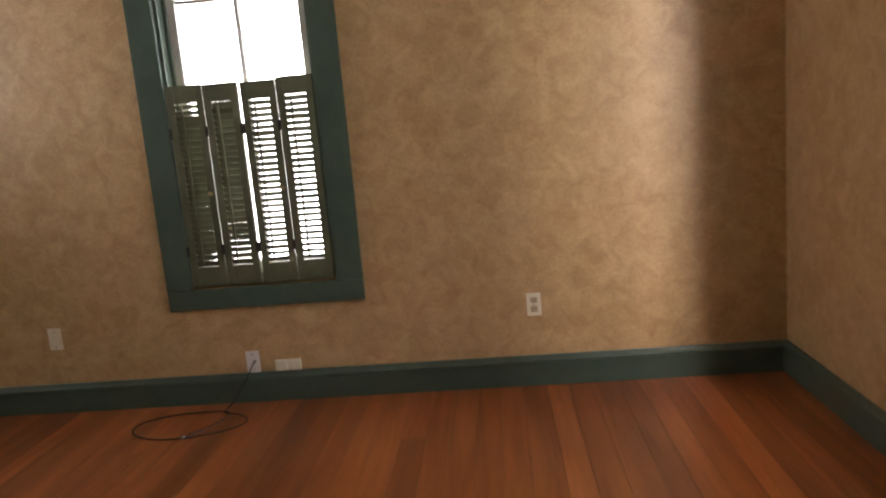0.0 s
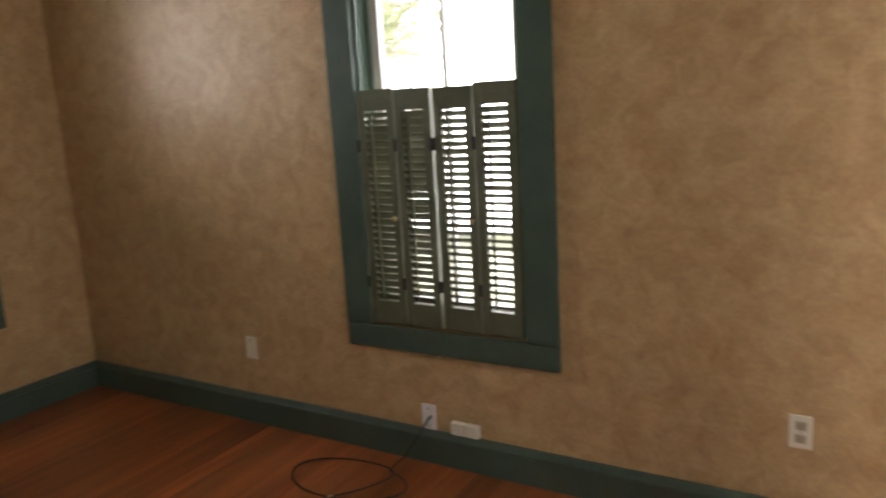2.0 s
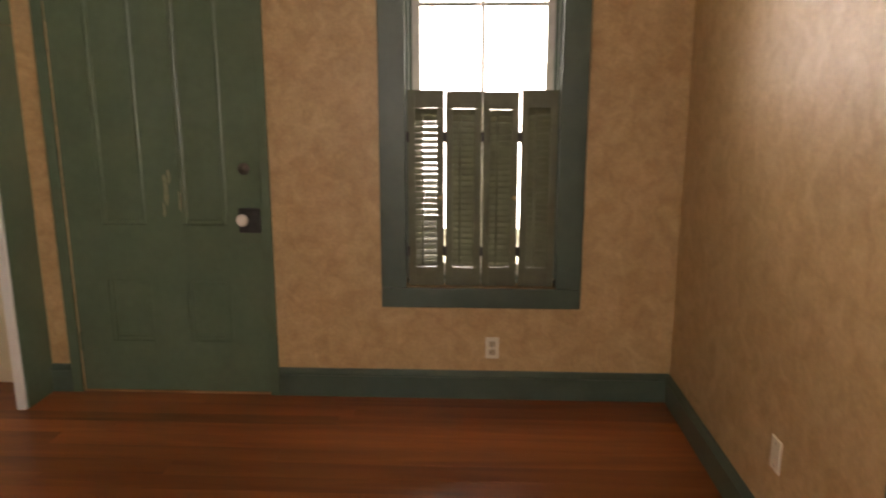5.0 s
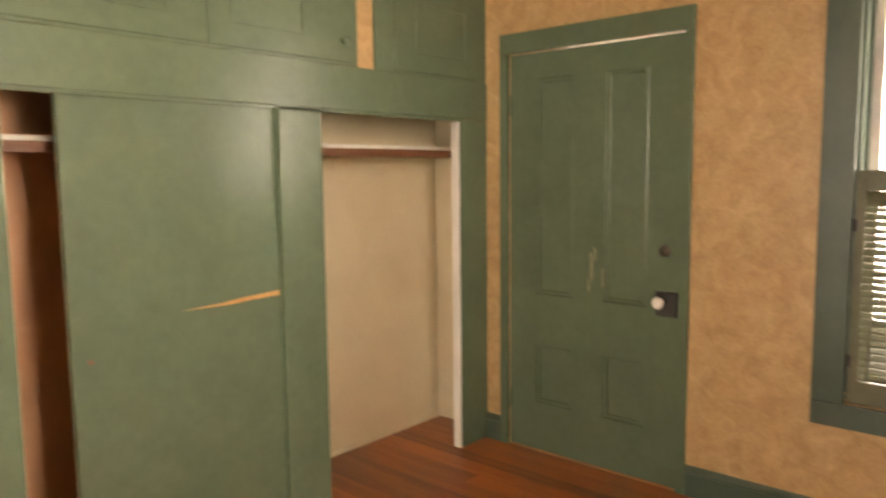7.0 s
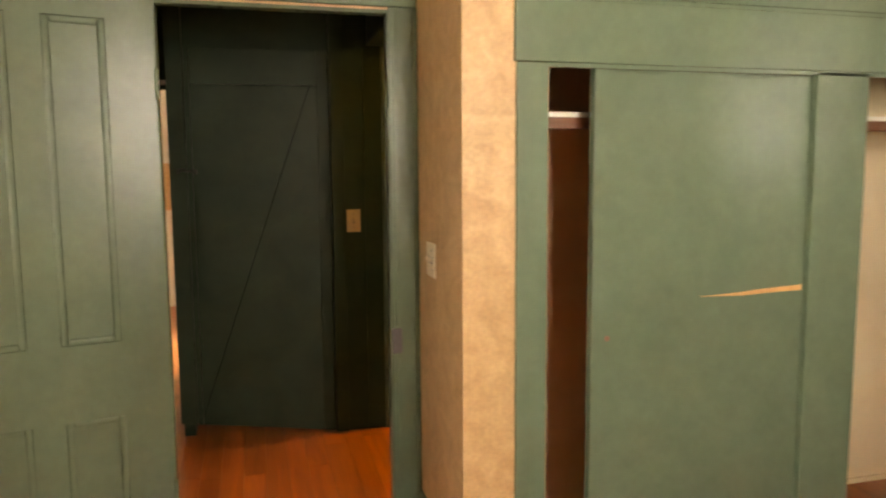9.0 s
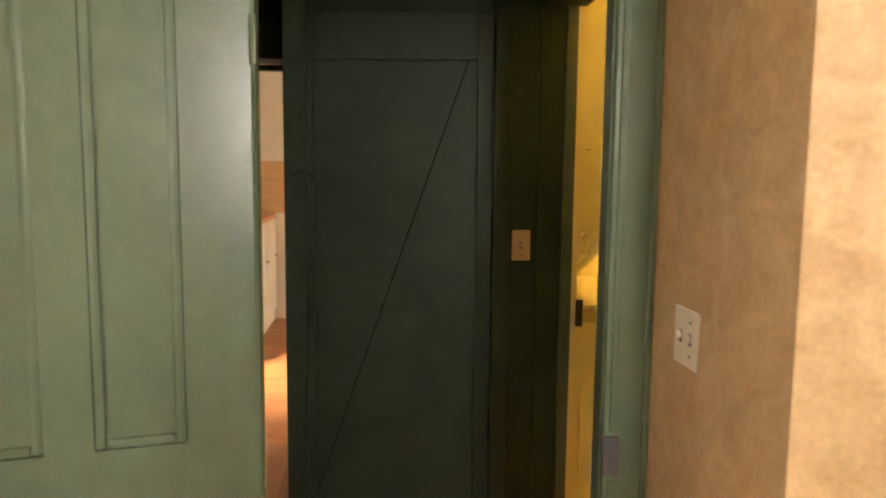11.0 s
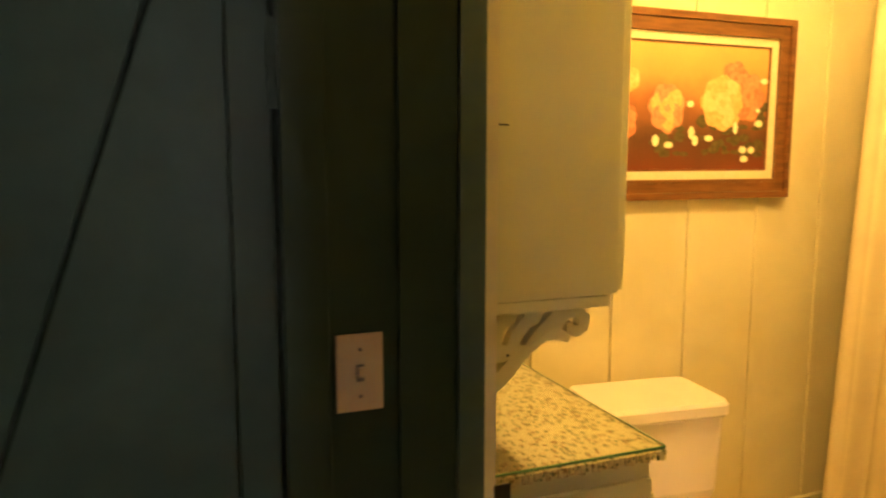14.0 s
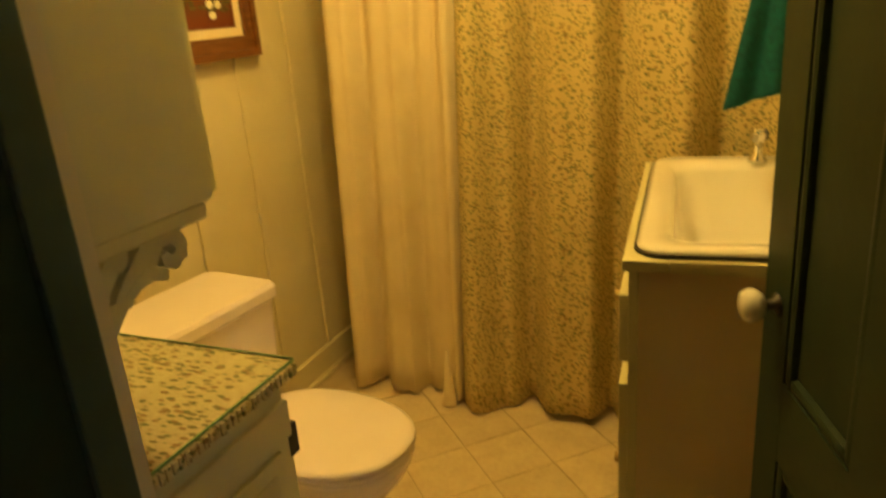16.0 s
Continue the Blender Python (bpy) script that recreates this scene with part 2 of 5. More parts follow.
wall("wall_north", "y", N, N + 0.16, W - 0.16, E + 0.16, 0, H, [(*WIN_A, *WZ)], PAPER, "mottled tan wallpapered wall with a window")
wall("wall_west", "x", W, W - 0.16, CF, N, 0, H, [(*WIN_B, *WZ), (0.195, 1.105, -0.01, 2.005)], PAPER, "mottled tan wallpapered wall with a door and window")
wall("wall_east", "x", E, E + 0.16, DS - 0.05, N, 0, H, [(1.1, 2.0, *WZ)], PAPER, "mottled tan wallpapered wall")
wall("wall_closet", "y", CF, CF - 0.05, W, -0.445, 0, H, [(-2.78, -0.69, -0.01, 1.69)], PAPER, "wallpapered wall round a built-in closet")
wall("wall_closet_end", "x", -0.445, -0.505, DS, CF - 0.05, 0, H, [], PAPER, "wallpapered return wall at the closet end")
wall("wall_south", "y", DS, DS - 0.05, -0.505, E, 0, H, [(-0.342, 0.465, -0.01, 1.95)], PAPER, "wallpapered wall with the hall doorway")
wall("wall_closet_back", "y", -0.39, -0.43, -3.12, -0.505, 0, H, [], CREAM, "cream painted closet back wall")
wall("wall_closet_side", "x", -3.06, -3.12, -0.39, CF, 0, H, [], CREAM, "cream painted closet side wall")
boxed_floor = boxed("floor", (-3.3, E + 0.5, -5.9, N + 0.16, -0.15, -0.012), GAP)
tagged(boxed_floor, "dark subfloor under the floorboards", "floor", kind="structure")
tagged(boxed("ceiling", (-3.3, 1.95, -5.9, N + 0.16, H, H + 0.1), CEIL), "plain off-white painted ceiling", "ceiling", kind="structure")
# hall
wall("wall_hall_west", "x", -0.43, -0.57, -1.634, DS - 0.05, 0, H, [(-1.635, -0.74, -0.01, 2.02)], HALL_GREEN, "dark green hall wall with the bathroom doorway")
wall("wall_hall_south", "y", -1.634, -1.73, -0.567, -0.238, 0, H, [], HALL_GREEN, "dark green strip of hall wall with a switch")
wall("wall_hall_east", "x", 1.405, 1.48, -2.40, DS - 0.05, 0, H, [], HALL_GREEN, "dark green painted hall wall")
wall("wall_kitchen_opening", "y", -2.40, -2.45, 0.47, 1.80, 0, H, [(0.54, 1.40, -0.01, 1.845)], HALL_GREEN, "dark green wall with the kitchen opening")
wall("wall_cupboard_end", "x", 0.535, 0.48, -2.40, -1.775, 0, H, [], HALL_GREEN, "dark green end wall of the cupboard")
# bathroom
wall("wall_bath_north", "y", -0.68, -0.63, -2.9, -0.57, 0, H, [], YELLOW, "pale yellow bathroom wall")
wall("wall_bath_south", "y", -2.63, -2.70, -2.9, 0.47, 0, H, [], YELLOW, "pale yellow board-panelled bathroom wall")
wall("wall_bath_west", "x", -2.9, -3.0, -2.7, -0.63, 0, H, [], YELLOW, "pale yellow bathroom wall")
wall("wall_bath_east", "x", -0.575, -0.50, -2.63, -1.73, 0, H, [], YELLOW, "pale yellow bathroom wall")
# kitchen
wall("wall_kitchen_east", "x", 1.77, 1.90, -5.8, -2.45, 0, H, [(-4.02, -3.10, -0.01, 2.06)], WHITE, "white kitchen wall with a glazed door")
wall("wall_kitchen_south", "y", -5.7, -5.8, -2.0, 1.80, 0, H, [], WHITE, "white kitchen wall")
wall("wall_kitchen_west", "x", -2.0, -2.1, -5.8, -2.7, 0, H, [], WHITE, "white kitchen wall")

# floorboards of the bedroom and hall run north, those of the kitchen east


def board_mesh(name, lx, ly, material):
    bm = bmesh.new()
    box(bm, 0, lx, 0, ly, -0.012, 0.0)
    for v in bm.verts:
        if v.co.z > -0.006:
            v.co.x += 0.0005 if v.co.x < lx / 2 else -0.0005
            v.co.y += 0.0005 if v.co.y < ly / 2 else -0.0005
    return mesh(name, bm, material)


def boards(x0, x1, y0, y1, width, cuts, seed):
    """Boards along y from x0 to x1."""
    rnd = random.Random(seed)
    x = x0
    while x < x1 - 0.01:
        w = min(width * rnd.choice((0.9, 1.0, 1.0, 1.12)), x1 - x)
        ends = [y0] + sorted(rnd.uniform(y0 + 0.4, y1 - 0.4) for _ in range(cuts)) + [y1]
        for a, b in zip(ends, ends[1:]):
            if b - a < 0.05:
                continue
            ob = new("floorboard", board_mesh("floorboard", w, b - a, PINE))
            ob.location = (x, a, 0)
            ob.parent = boxed_floor
        x += w


# ---- trim ----


def baseboard(name, pts_axis, p, side, a0, a1, material=GREEN_DULL, h=0.105, top=0.032, t=0.018):
    """A baseboard with a rounded cap along a wall; side is the way it stands out."""
    prof = [(0, 0.001), (t, 0.001), (t, h), (t + 0.006, h + 0.004), (t + 0.006, h + 0.010), (t - 0.002, h + 0.020), (t - 0.009, h + top), (0, h + top)]
    bm = bmesh.new()
    ends = []
    for a in (a0, a1):
        ring = []
        for d, z in prof:
            q = p + side * (d + 0.001)
            ring.append(bm.verts.new((q, a, z) if pts_axis == "x" else (a, q, z)))
        ends.append(ring)
    n = len(prof)
    for i in range(n):
        bm.faces.new((ends[0][i], ends[0][(i + 1) % n], ends[1][(i + 1) % n], ends[1][i]))
    bm.faces.new(ends[0])
    bm.faces.new(ends[1])
    bmesh.ops.recalc_face_normals(bm, faces=bm.faces)
    ob = part(name, bm, material)
    return tagged(ob, "green painted wooden baseboard with a moulded cap", "baseboard", kind="structure")


baseboard("baseboard", "y", N, -1, W + 0.025, E - 0.025)
baseboard("baseboard", "x", W, 1, 1.15, N)
baseboard("baseboard", "x", E, -1, DS, N)
baseboard("baseboard", "x", W, 1, CF + 0.008, 0.143)
baseboard("baseboard", "y", DS, 1, 0.56, E - 0.025)
baseboard("baseboard", "x", -0.445, 1, DS + 0.03, CF)
baseboard("baseboard", "y", CF, 1, -0.612, -0.42)


def to_wall(axis, p, side):
    """Maps (along, out, up) to the world for a wall plane."""
    if axis == "y":
        return lambda a, o, z: (a, p + side * o, z)
    return lambda a, o, z: (p + side * o, a, z)


def wbox(bm, f, a0, a1, o0, o1, z0, z1, bevel=0.0):
    p, q = f(a0, o0, z0), f(a1, o1, z1)
    box(bm, min(p[0], q[0]), max(p[0], q[0]), min(p[1], q[1]), max(p[1], q[1]), z0, z1, bevel)


def wpart(name, f, lim, material, parent, label="", bevel=0.0):
    bm = bmesh.new()
    wbox(bm, f, *lim, bevel=bevel)
    return part(name, bm, material, parent, label)


def window(name, f, a0, a1, label, apron=0.445):
    """A cased double-hung window: casing, reveal, sashes, muntins and panes."""
    w = thing(name, f((a0 + a1) / 2, 0, apron), label, "window", kind="structure")
    z0, z1 = WZ
    cw = 0.113
    for a, b in ((a0 - cw, a0 + 0.004), (a1 - 0.004, a1 + cw)):
        wpart("casing", f, (a, b, 0.001, 0.024, apron + 0.094, z1 + 0.12), GREEN_DULL, w, bevel=0.004)
    wpart("head_casing", f, (a0 + 0.004, a1 - 0.004, 0.001, 0.024, z1 - 0.004, z1 + 0.12), GREEN_DULL, w, bevel=0.004)
    wpart("apron", f, (a0 - cw, a1 + cw, 0.001, 0.022, apron, apron + 0.092), GREEN_DULL, w, bevel=0.004)
    wpart("stool", f, (a0, a1, -0.05, 0.0, apron + 0.095, apron + 0.118), GREEN_DULL, w)
    wpart("sill", f, (a0 + 0.002, a1 - 0.002, -0.158, -0.052, z0 + 0.001, z0 + 0.02), GREEN_DULL, w)
    for a, b in ((a0 + 0.001, a0 + 0.016), (a1 - 0.016, a1 - 0.001)):
        wpart("jamb", f, (a, b, -0.155, -0.002, z0 + 0.021, z1 - 0.001), GREEN_DULL, w)
        wpart("stop_bead", f, (a + (0.015 if a < (a0 + a1) / 2 else -0.012), b + (0.012 if a < (a0 + a1) / 2 else -0.015), -0.075, -0.058, z0 + 0.021, z1 - 0.001), GREEN_DULL, w)
    wpart("head_jamb", f, (a0 + 0.017, a1 - 0.017, -0.155, -0.002, z1 - 0.018, z1 - 0.001), GREEN_DULL, w)
    meet = 2.02
    for low, (sa, sb, o) in enumerate(((z0 + 0.021, meet + 0.02, -0.078), (meet - 0.02, z1 - 0.019, -0.118))):
        sash = wpart("sash", f, (a0 + 0.017, a0 + 0.062, o - 0.036, o, sa, sb), SASH, w)
        for lim in ((a1 - 0.062, a1 - 0.017, o - 0.036, o, sa, sb), (a0 + 0.063, a1 - 0.063, o - 0.036, o, sa, sa + 0.05), (a0 + 0.063, a1 - 0.063, o - 0.036, o, sb - 0.04, sb)):
            wpart("rail", f, lim, SASH, sash)
        c = (a0 + a1) / 2
        wpart("muntin", f, (c - 0.009, c + 0.009, o - 0.03, o - 0.004, sa + 0.051, sb - 0.041), SASH, sash)
        zm = 1.78 if not low else (sa + sb) / 2
        for a, b in ((a0 + 0.064, c - 0.010), (c + 0.010, a1 - 0.064)):
            wpart("muntin", f, (a, b, o - 0.028, o - 0.008, zm - 0.008, zm + 0.008), SASH, sash)
        pane = wpart("pane", f, (a0 + 0.05, a1 - 0.05, o - 0.019, o - 0.016, sa + 0.03, sb - 0.03), GLASS, sash)
        pane.visible_shadow = False
    return w


def shutter_set(f, a0, a1, z0, z1, label, tilts, yaws, group, gaps):
    """Four hinged louvred panels; each panel is a leaf of one set."""
    n = 4
    pw = (a1 - a0) / n
    for i in range(n):
        s = thing("shutter_panel", f(a0 + pw * i + pw / 2, 0.012, z0), label, "shutter", group)
        ea, eb = a0 + pw * i + gaps[i] / 2, a0 + pw * (i + 1) - gaps[i + 1] / 2
        st = 0.031
        drop = 0.004 * ((i * 7) % 3)
        for a, b in ((ea, ea + st), (eb - st, eb)):
            wpart("stile", f, (a, b, 0.0, 0.022, z0, z1 - drop), SHUTTER, s, bevel=0.002)
        wpart("top_rail", f, (ea + st, eb - st, 0.001, 0.021, z1 - drop - 0.075, z1 - drop), SHUTTER, s)
        wpart("bottom_rail", f, (ea + st, eb - st, 0.001, 0.021, z0, z0 + 0.085), SHUTTER, s)
        lo, hi = z0 + 0.088, z1 - drop - 0.078
        k = 27
        step = (hi - lo) / k
        bm = bmesh.new()
        slab(bm, [(-0.0175, -0.0012), (-0.011, -0.0032), (0.011, -0.0032), (0.0175, -0.0012), (0.0175, 0.0012), (0.011, 0.0032), (-0.011, 0.0032), (-0.0175, 0.0012)], "x", -(eb - ea) / 2 + st - 0.004, (eb - ea) / 2 - st + 0.004)
        me = mesh("louvre", bm, SHUTTER)
        for j in range(k):
            tilt = tilts[i] + random.uniform(-5, 5)
            if i == 0 and j >= k - 2:
                tilt += 25
            p = f((ea + eb) / 2, 0.011, lo + (j + 0.5) * step)
            q = f((ea + eb) / 2 + 1, 0.011, 0)
            turn = math.degrees(math.atan2(q[1] - p[1], q[0] - p[0]))
            ob = new("louvre", me)
            ob.parent = s
            ob.matrix_parent_inverse = s.matrix_basis.inverted()
            ob.matrix_basis = pose(*p, 0, 0, turn) @ pose(0, 0, 0, tilt)
        bm = bmesh.new()
        c = ea + 0.40 * (eb - ea)
        wbox(bm, f, c - 0.004, c + 0.004, 0.026, 0.034, lo + 0.01, hi - 0.01)
        part("tilt_rod", bm, SHUTTER, s)
        if i in (0, 2):
            bm = bmesh.new()
            pz = (z0 + z1) / 2 - 0.03
            lathe(bm, [(0.004, 0), (0.004, 0.008), (0.009, 0.012), (0.010, 0.018), (0.004, 0.022)], (0, 0, 0), "y", 12)
            kn = part("knob", bm, BRASS, s, "small brass knob", smooth=True)
            p, q = f(eb - st / 2, 0.022, pz), f(eb - st / 2, 0.1, pz)
            kn.matrix_basis = Matrix.Translation(p) @ Vector((0, 1, 0)).rotation_difference(Vector(q) - Vector(p)).to_matrix().to_4x4()
        for zz in (z0 + 0.16, z1 - 0.2):
            wpart("hinge", f, (ea - gaps[i] - 0.005, ea + 0.006, 0.021, 0.026, zz - 0.022, zz + 0.022), BLACK, s, "dark iron hinge")
        s.rotation_euler = (0, 0, radians(yaws[i]))


fN, fW, fE = to_wall("y", N, -1), to_wall("x", W, 1), to_wall("x", E, -1)
window("window_1", fN, *WIN_A, "tall green-cased double-hung sash window behind half shutters")
window("window_2", fW, *WIN_B, "tall green-cased double-hung sash window behind half shutters")
window("window_3", fE, 1.1, 2.0, "green-cased double-hung sash window")
shutter_set(fN, WIN_A[0] + 0.012, WIN_A[1] - 0.012, 0.552, 1.425, "olive painted half-height louvred shutter panel in the window", (-51, -51, -34, -32), (1.5, -1.5, 1.2, -1.2), "shutters of the north window", (0.003, 0.004, 0.011, 0.004, 0.003))
shutter_set(fW, WIN_B[0] + 0.012, WIN_B[1] - 0.012, 0.552, 1.418, "olive painted half-height louvred shutter panel in the window", (32, 49, 51, 54), (1.5, -1.5, 1.0, -1.0), "shutters of the west window", (0.003, 0.006, 0.004, 0.009, 0.003))


def panel_door(name, at, turn, w, h, t, label, rows, cols, material):
    """A door leaf from x = 0 (hinge) to w with raised panels; rows: (z0, z1), cols: (x0, x1). It faces -y."""
    d = thing(name, at, label, "door", kind="structure")
    d.matrix_basis = Matrix.Translation(at) @ pose(0, 0, 0, 0, 0, turn)

    def put(nm, bm, mt, lab="", smooth=False):
        ob = new(nm, mesh(nm, bm, mt, smooth))
        ob.parent = d
        return tagged(ob, lab)
    xs = [0] + [v for c in cols for v in c] + [w]
    bm = bmesh.new()
    for a, b in zip(xs[0::2], xs[1::2]):
        box(bm, a, b, 0, t, 0.008, h)
    put("stile_frame", bm, material)
    zs = [0.008] + [v for r in rows for v in r] + [h]
    for a, b in zip(zs[0::2], zs[1::2]):
        for c in cols:
            bm = bmesh.new()
            box(bm, c[0], c[1], 0.0003, t - 0.0003, a, b)
            put("rail", bm, material)
    for r in rows:
        for c in cols:
            bm = bmesh.new()
            box(bm, c[0], c[1], 0.012, t - 0.012, r[0], r[1])
            put("panel", bm, material)
            bm = bmesh.new()
            s = 0.022
            for lim in ((c[0], c[0] + s, r[0], r[1]), (c[1] - s, c[1], r[0], r[1]), (c[0] + s, c[1] - s, r[0], r[0] + s), (c[0] + s, c[1] - s, r[1] - s, r[1])):
                box(bm, lim[0], lim[1], 0.001, t - 0.001, lim[2], lim[3], 0.009)
            put("moulding", bm, material)
    return d, put


def knob_on(put, x, y, z, way, plate=None, name="knob"):
    """A porcelain knob on a shank that stands out along y."""
    if plate:
        bm = bmesh.new()
        box(bm, x + plate[0], x + plate[1], y, y + way * plate[4], z + plate[2], z + plate[3], 0.003)
        put("lock_box", bm, BLACK, "black iron rim lock")
        y += way * plate[4]
    bm = bmesh.new()
    prof = [(0.018, 0), (0.018, 0.004), (0.009, 0.008), (0.009, 0.022)]
    lathe(bm, [(r, h * way) for r, h in prof], (x, y, z), "y", 16)
    put("shank", bm, BLACK, "", True)
    bm = bmesh.new()
    prof = [(0.008, 0.020), (0.020, 0.025), (0.027, 0.036), (0.028, 0.046), (0.022, 0.056), (0.008, 0.060)]
    lathe(bm, [(r, h * way) for r, h in prof], (x, y, z), "y", 20)
    put(name, bm, PORCELAIN, "white porcelain knob", True)


# door in the west wall, shut: its face looks east
door1, put1 = panel_door("door_1", (W - 0.045, 1.103, 0.0), -90, 0.906, 2.0005, 0.042, "closed green four-panel door with a white knob",
                         [(0.256, 0.555), (0.815, 1.875)], [(0.16, 0.37), (0.537, 0.746)], GREEN)
knob_on(put1, 0.073, 0.042, 0.85, 1, (-0.065, 0.03, -0.065, 0.045, 0.02))
bm = bmesh.new()
lathe(bm, [(0.026, 0), (0.026, 0.006), (0.018, 0.012), (0.010, 0.012), (0.010, 0.018)], (0.073, 0.042, 1.073), "y", 20)
put1("deadbolt", bm, STEEL, "round tarnished deadbolt", True)
SCUFF = mat("scuffed_paint", (0.17, 0.19, 0.11), 0.4, (0.26, 0.25, 0.145), 30, 4)
for k, (x, z, w, h) in enumerate(((0.436, 0.975, 0.024, 0.15), (0.418, 1.035, 0.016, 0.07), (0.450, 0.885, 0.014, 0.07), (0.376, 0.925, 0.012, 0.10))):
    bm = bmesh.new()
    slab(bm, [(x - w * 0.5, z - h * 0.2), (x - w * 0.1, z - h * 0.5), (x + w * 0.45, z - h * 0.3), (x + w * 0.3, z + h * 0.1), (x + w * 0.5, z + h * 0.4), (x, z + h * 0.5), (x - w * 0.35, z + h * 0.3)], "y", 0.0421, 0.0425)
    put1("scuff", bm, SCUFF, "pale scuff in the paint")
for z in (0.25, 1.75):
    bm = bmesh.new()
    cyl(bm, (0.9, 0.046, z - 0.045), (0.9, 0.046, z + 0.045), 0.007, seg=10)
    put1("hinge", bm, GREEN)
c1 = thing("door_casing", (W, 0.65, 0), "narrow green painted door casing", "trim", kind="structure")
wpart("casing", fW, (1.107, 1.147, 0.001, 0.020, 0.0, 2.004), GREEN, c1, bevel=0.003)
wpart("casing", fW, (0.146, 0.193, 0.001, 0.020, 0.0, 2.004), GREEN, c1, bevel=0.003)
wpart("head_casing", fW, (0.146, 1.147, 0.001, 0.022, 2.006, 2.105), GREEN, c1, bevel=0.003)
# Unseen stops, added to block daylight at the leaf's top and side.
wpart("stop", fW, (0.197, 0.50, -0.060, -0.046, 1.97, 2.003), GREEN, c1)
wpart("stop", fW, (0.1955, 0.215, -0.060, -0.046, 0.0, 1.969), GREEN, c1)
wpart("threshold", fW, (0.197, 1.103, -0.10, 0.004, 0.0, 0.007), WOOD, c1)

# ---- built-in closet ----
fC = to_wall("y", CF, 1)
cl = thing("closet_front", (-1.7, CF, 0), "green painted board front of the closet", "closet", kind="structure")
wpart("casing", fC, (-0.711, -0.612, 0.001, 0.018, 0.0, 1.688), GREEN, cl, bevel=0.002)
wpart("casing", fC, (-2.9735, -2.765, 0.001, 0.018, 0.0, 1.688), GREEN, cl, bevel=0.002)
wpart("header_board", fC, (-2.972, -0.605, 0.001, 0.022, 1.690, 1.872), GREEN, cl, bevel=0.003)
wpart("bead", fC, (-2.80, -0.70, -0.006, 0.016, 1.676, 1.689), GREEN, cl)
wpart("white_jamb", fC, (-2.764, -2.748, -0.030, 0.010, 0.0, 1.675), WHITE, cl, "white painted closet jamb")
wpart("white_jamb", fC, (-0.718, -0.712, -0.030, -0.001, 0.0, 1.675), CREAM, cl, "white painted closet jamb")
wpart("track", fC, (-2.744, -0.743, -0.072, -0.012, 1.69, 1.72), WOOD, cl, "wooden door track")
post = wpart("post", fC, (-1.885, -1.675, -0.012, 0.016, 0.0, 1.688), GREEN, cl, bevel=0.003)
sl = thing("sliding_door", (-1.3, CF - 0.04, 0.0), "green flush sliding closet door with a long scratch", "door")
boxed("door_leaf", (-1.84, -0.878, CF - 0.050, CF - 0.014, 0.006, 1.686), GREEN, sl, bevel=0.002)
bm = bmesh.new()
slab(bm, [(-1.672, 0.970), (-1.50, 0.961), (-1.42, 0.954), (-1.26, 0.947), (-1.36, 0.945), (-1.44, 0.943), (-1.58, 0.949), (-1.672, 0.950)], "y", CF - 0.0135, CF - 0.0125)
part("scratch", bm, RAW, sl, "long bare wood scratch")
bm = bmesh.new()
lathe(bm, [(0.009, -0.0135), (0.009, -0.0120), (0.006, -0.0120), (0.005, -0.0130)], (-0.933, CF, 0.828), "y", 16)
part("finger_pull", bm, RAIL, sl, "small worn finger hole ring")
# shelf and rod
for a, b, nm in ((-3.055, -1.86, 0), (-1.74, -0.51, 1)):
    sh = boxed("closet_shelf", (a, b, -0.3815, -0.10, 1.540, 1.556), WHITE)
    tagged(sh, "white painted shelf board inside the closet", "shelf", "closet shelves")
    rail = boxed("hanging_rail", (a + 0.0, b, -0.13, -0.101, 1.503, 1.539), RAIL)
    tagged(rail, "bare brown wooden rail under the closet shelf", "rail", "closet rails")
tagged(boxed("closet_partition", (-1.86, -1.74, -0.389, -0.06, 0, H - 0.01), BROWN), "brown partition inside the closet", "wall", kind="structure")
tagged(boxed("closet_back_panel", (-1.739, -0.513, -0.3895, -0.382, 0, 2.4), BROWN), "brown boarded back of the closet", "wall", kind="structure")
boxed("closet_lining", (-0.512, -0.506, -0.388, -0.025, 0, 2.0), BROWN)
tagged(bpy.data.objects["closet_lining"], "brown boarded closet lining", "wall", kind="structure")
tagged(boxed("closet_base", (-3.058, -1.87, -0.389, -0.374, 0.0, 0.02), CREAM), "cream painted strip at the closet floor", "baseboard", kind="structure")


def cupboard(x0, x1, doors, label):
    """High cupboard over the closet: frame and panelled doors."""
    c = thing("high_cupboard", ((x0 + x1) / 2, CF, 1.874), label, "cupboard")
    z0, z1 = 1.874, 2.62
    wpart("frame", fC, (x0, x1, 0.001, 0.014, z0, z1), GREEN, c)
    for a, b, kx, kz, p0, p1 in doors:
        d = wpart("door", fC, (a, b, 0.0145, 0.026, z0 + 0.012, z1 - 0.03), GREEN, c, bevel=0.002)
        for pz0, pz1 in ((z0 + 0.095, z0 + 0.33), (z0 + 0.40, z1 - 0.12)):
            s = 0.010
            bm = bmesh.new()
            for lim in ((p0, p0 + s, pz0, pz1), (p1 - s, p1, pz0, pz1), (p0 + s, p1 - s, pz0, pz0 + s), (p0 + s, p1 - s, pz1 - s, pz1)):
                wbox(bm, fC, lim[0], lim[1], 0.0262, 0.031, lim[2], lim[3])
            part("moulding", bm, GREEN, d)
        if kx is not None:
            bm = bmesh.new()
            lathe(bm, [(0.010, 0.026), (0.008, 0.038), (0.018, 0.046), (0.020, 0.054), (0.012, 0.060)], (kx, CF, z0 + kz), "y", 16)
            part("knob", bm, BLACK if kx < -2 else GREEN, d, "round cupboard knob", smooth=True)
    return c


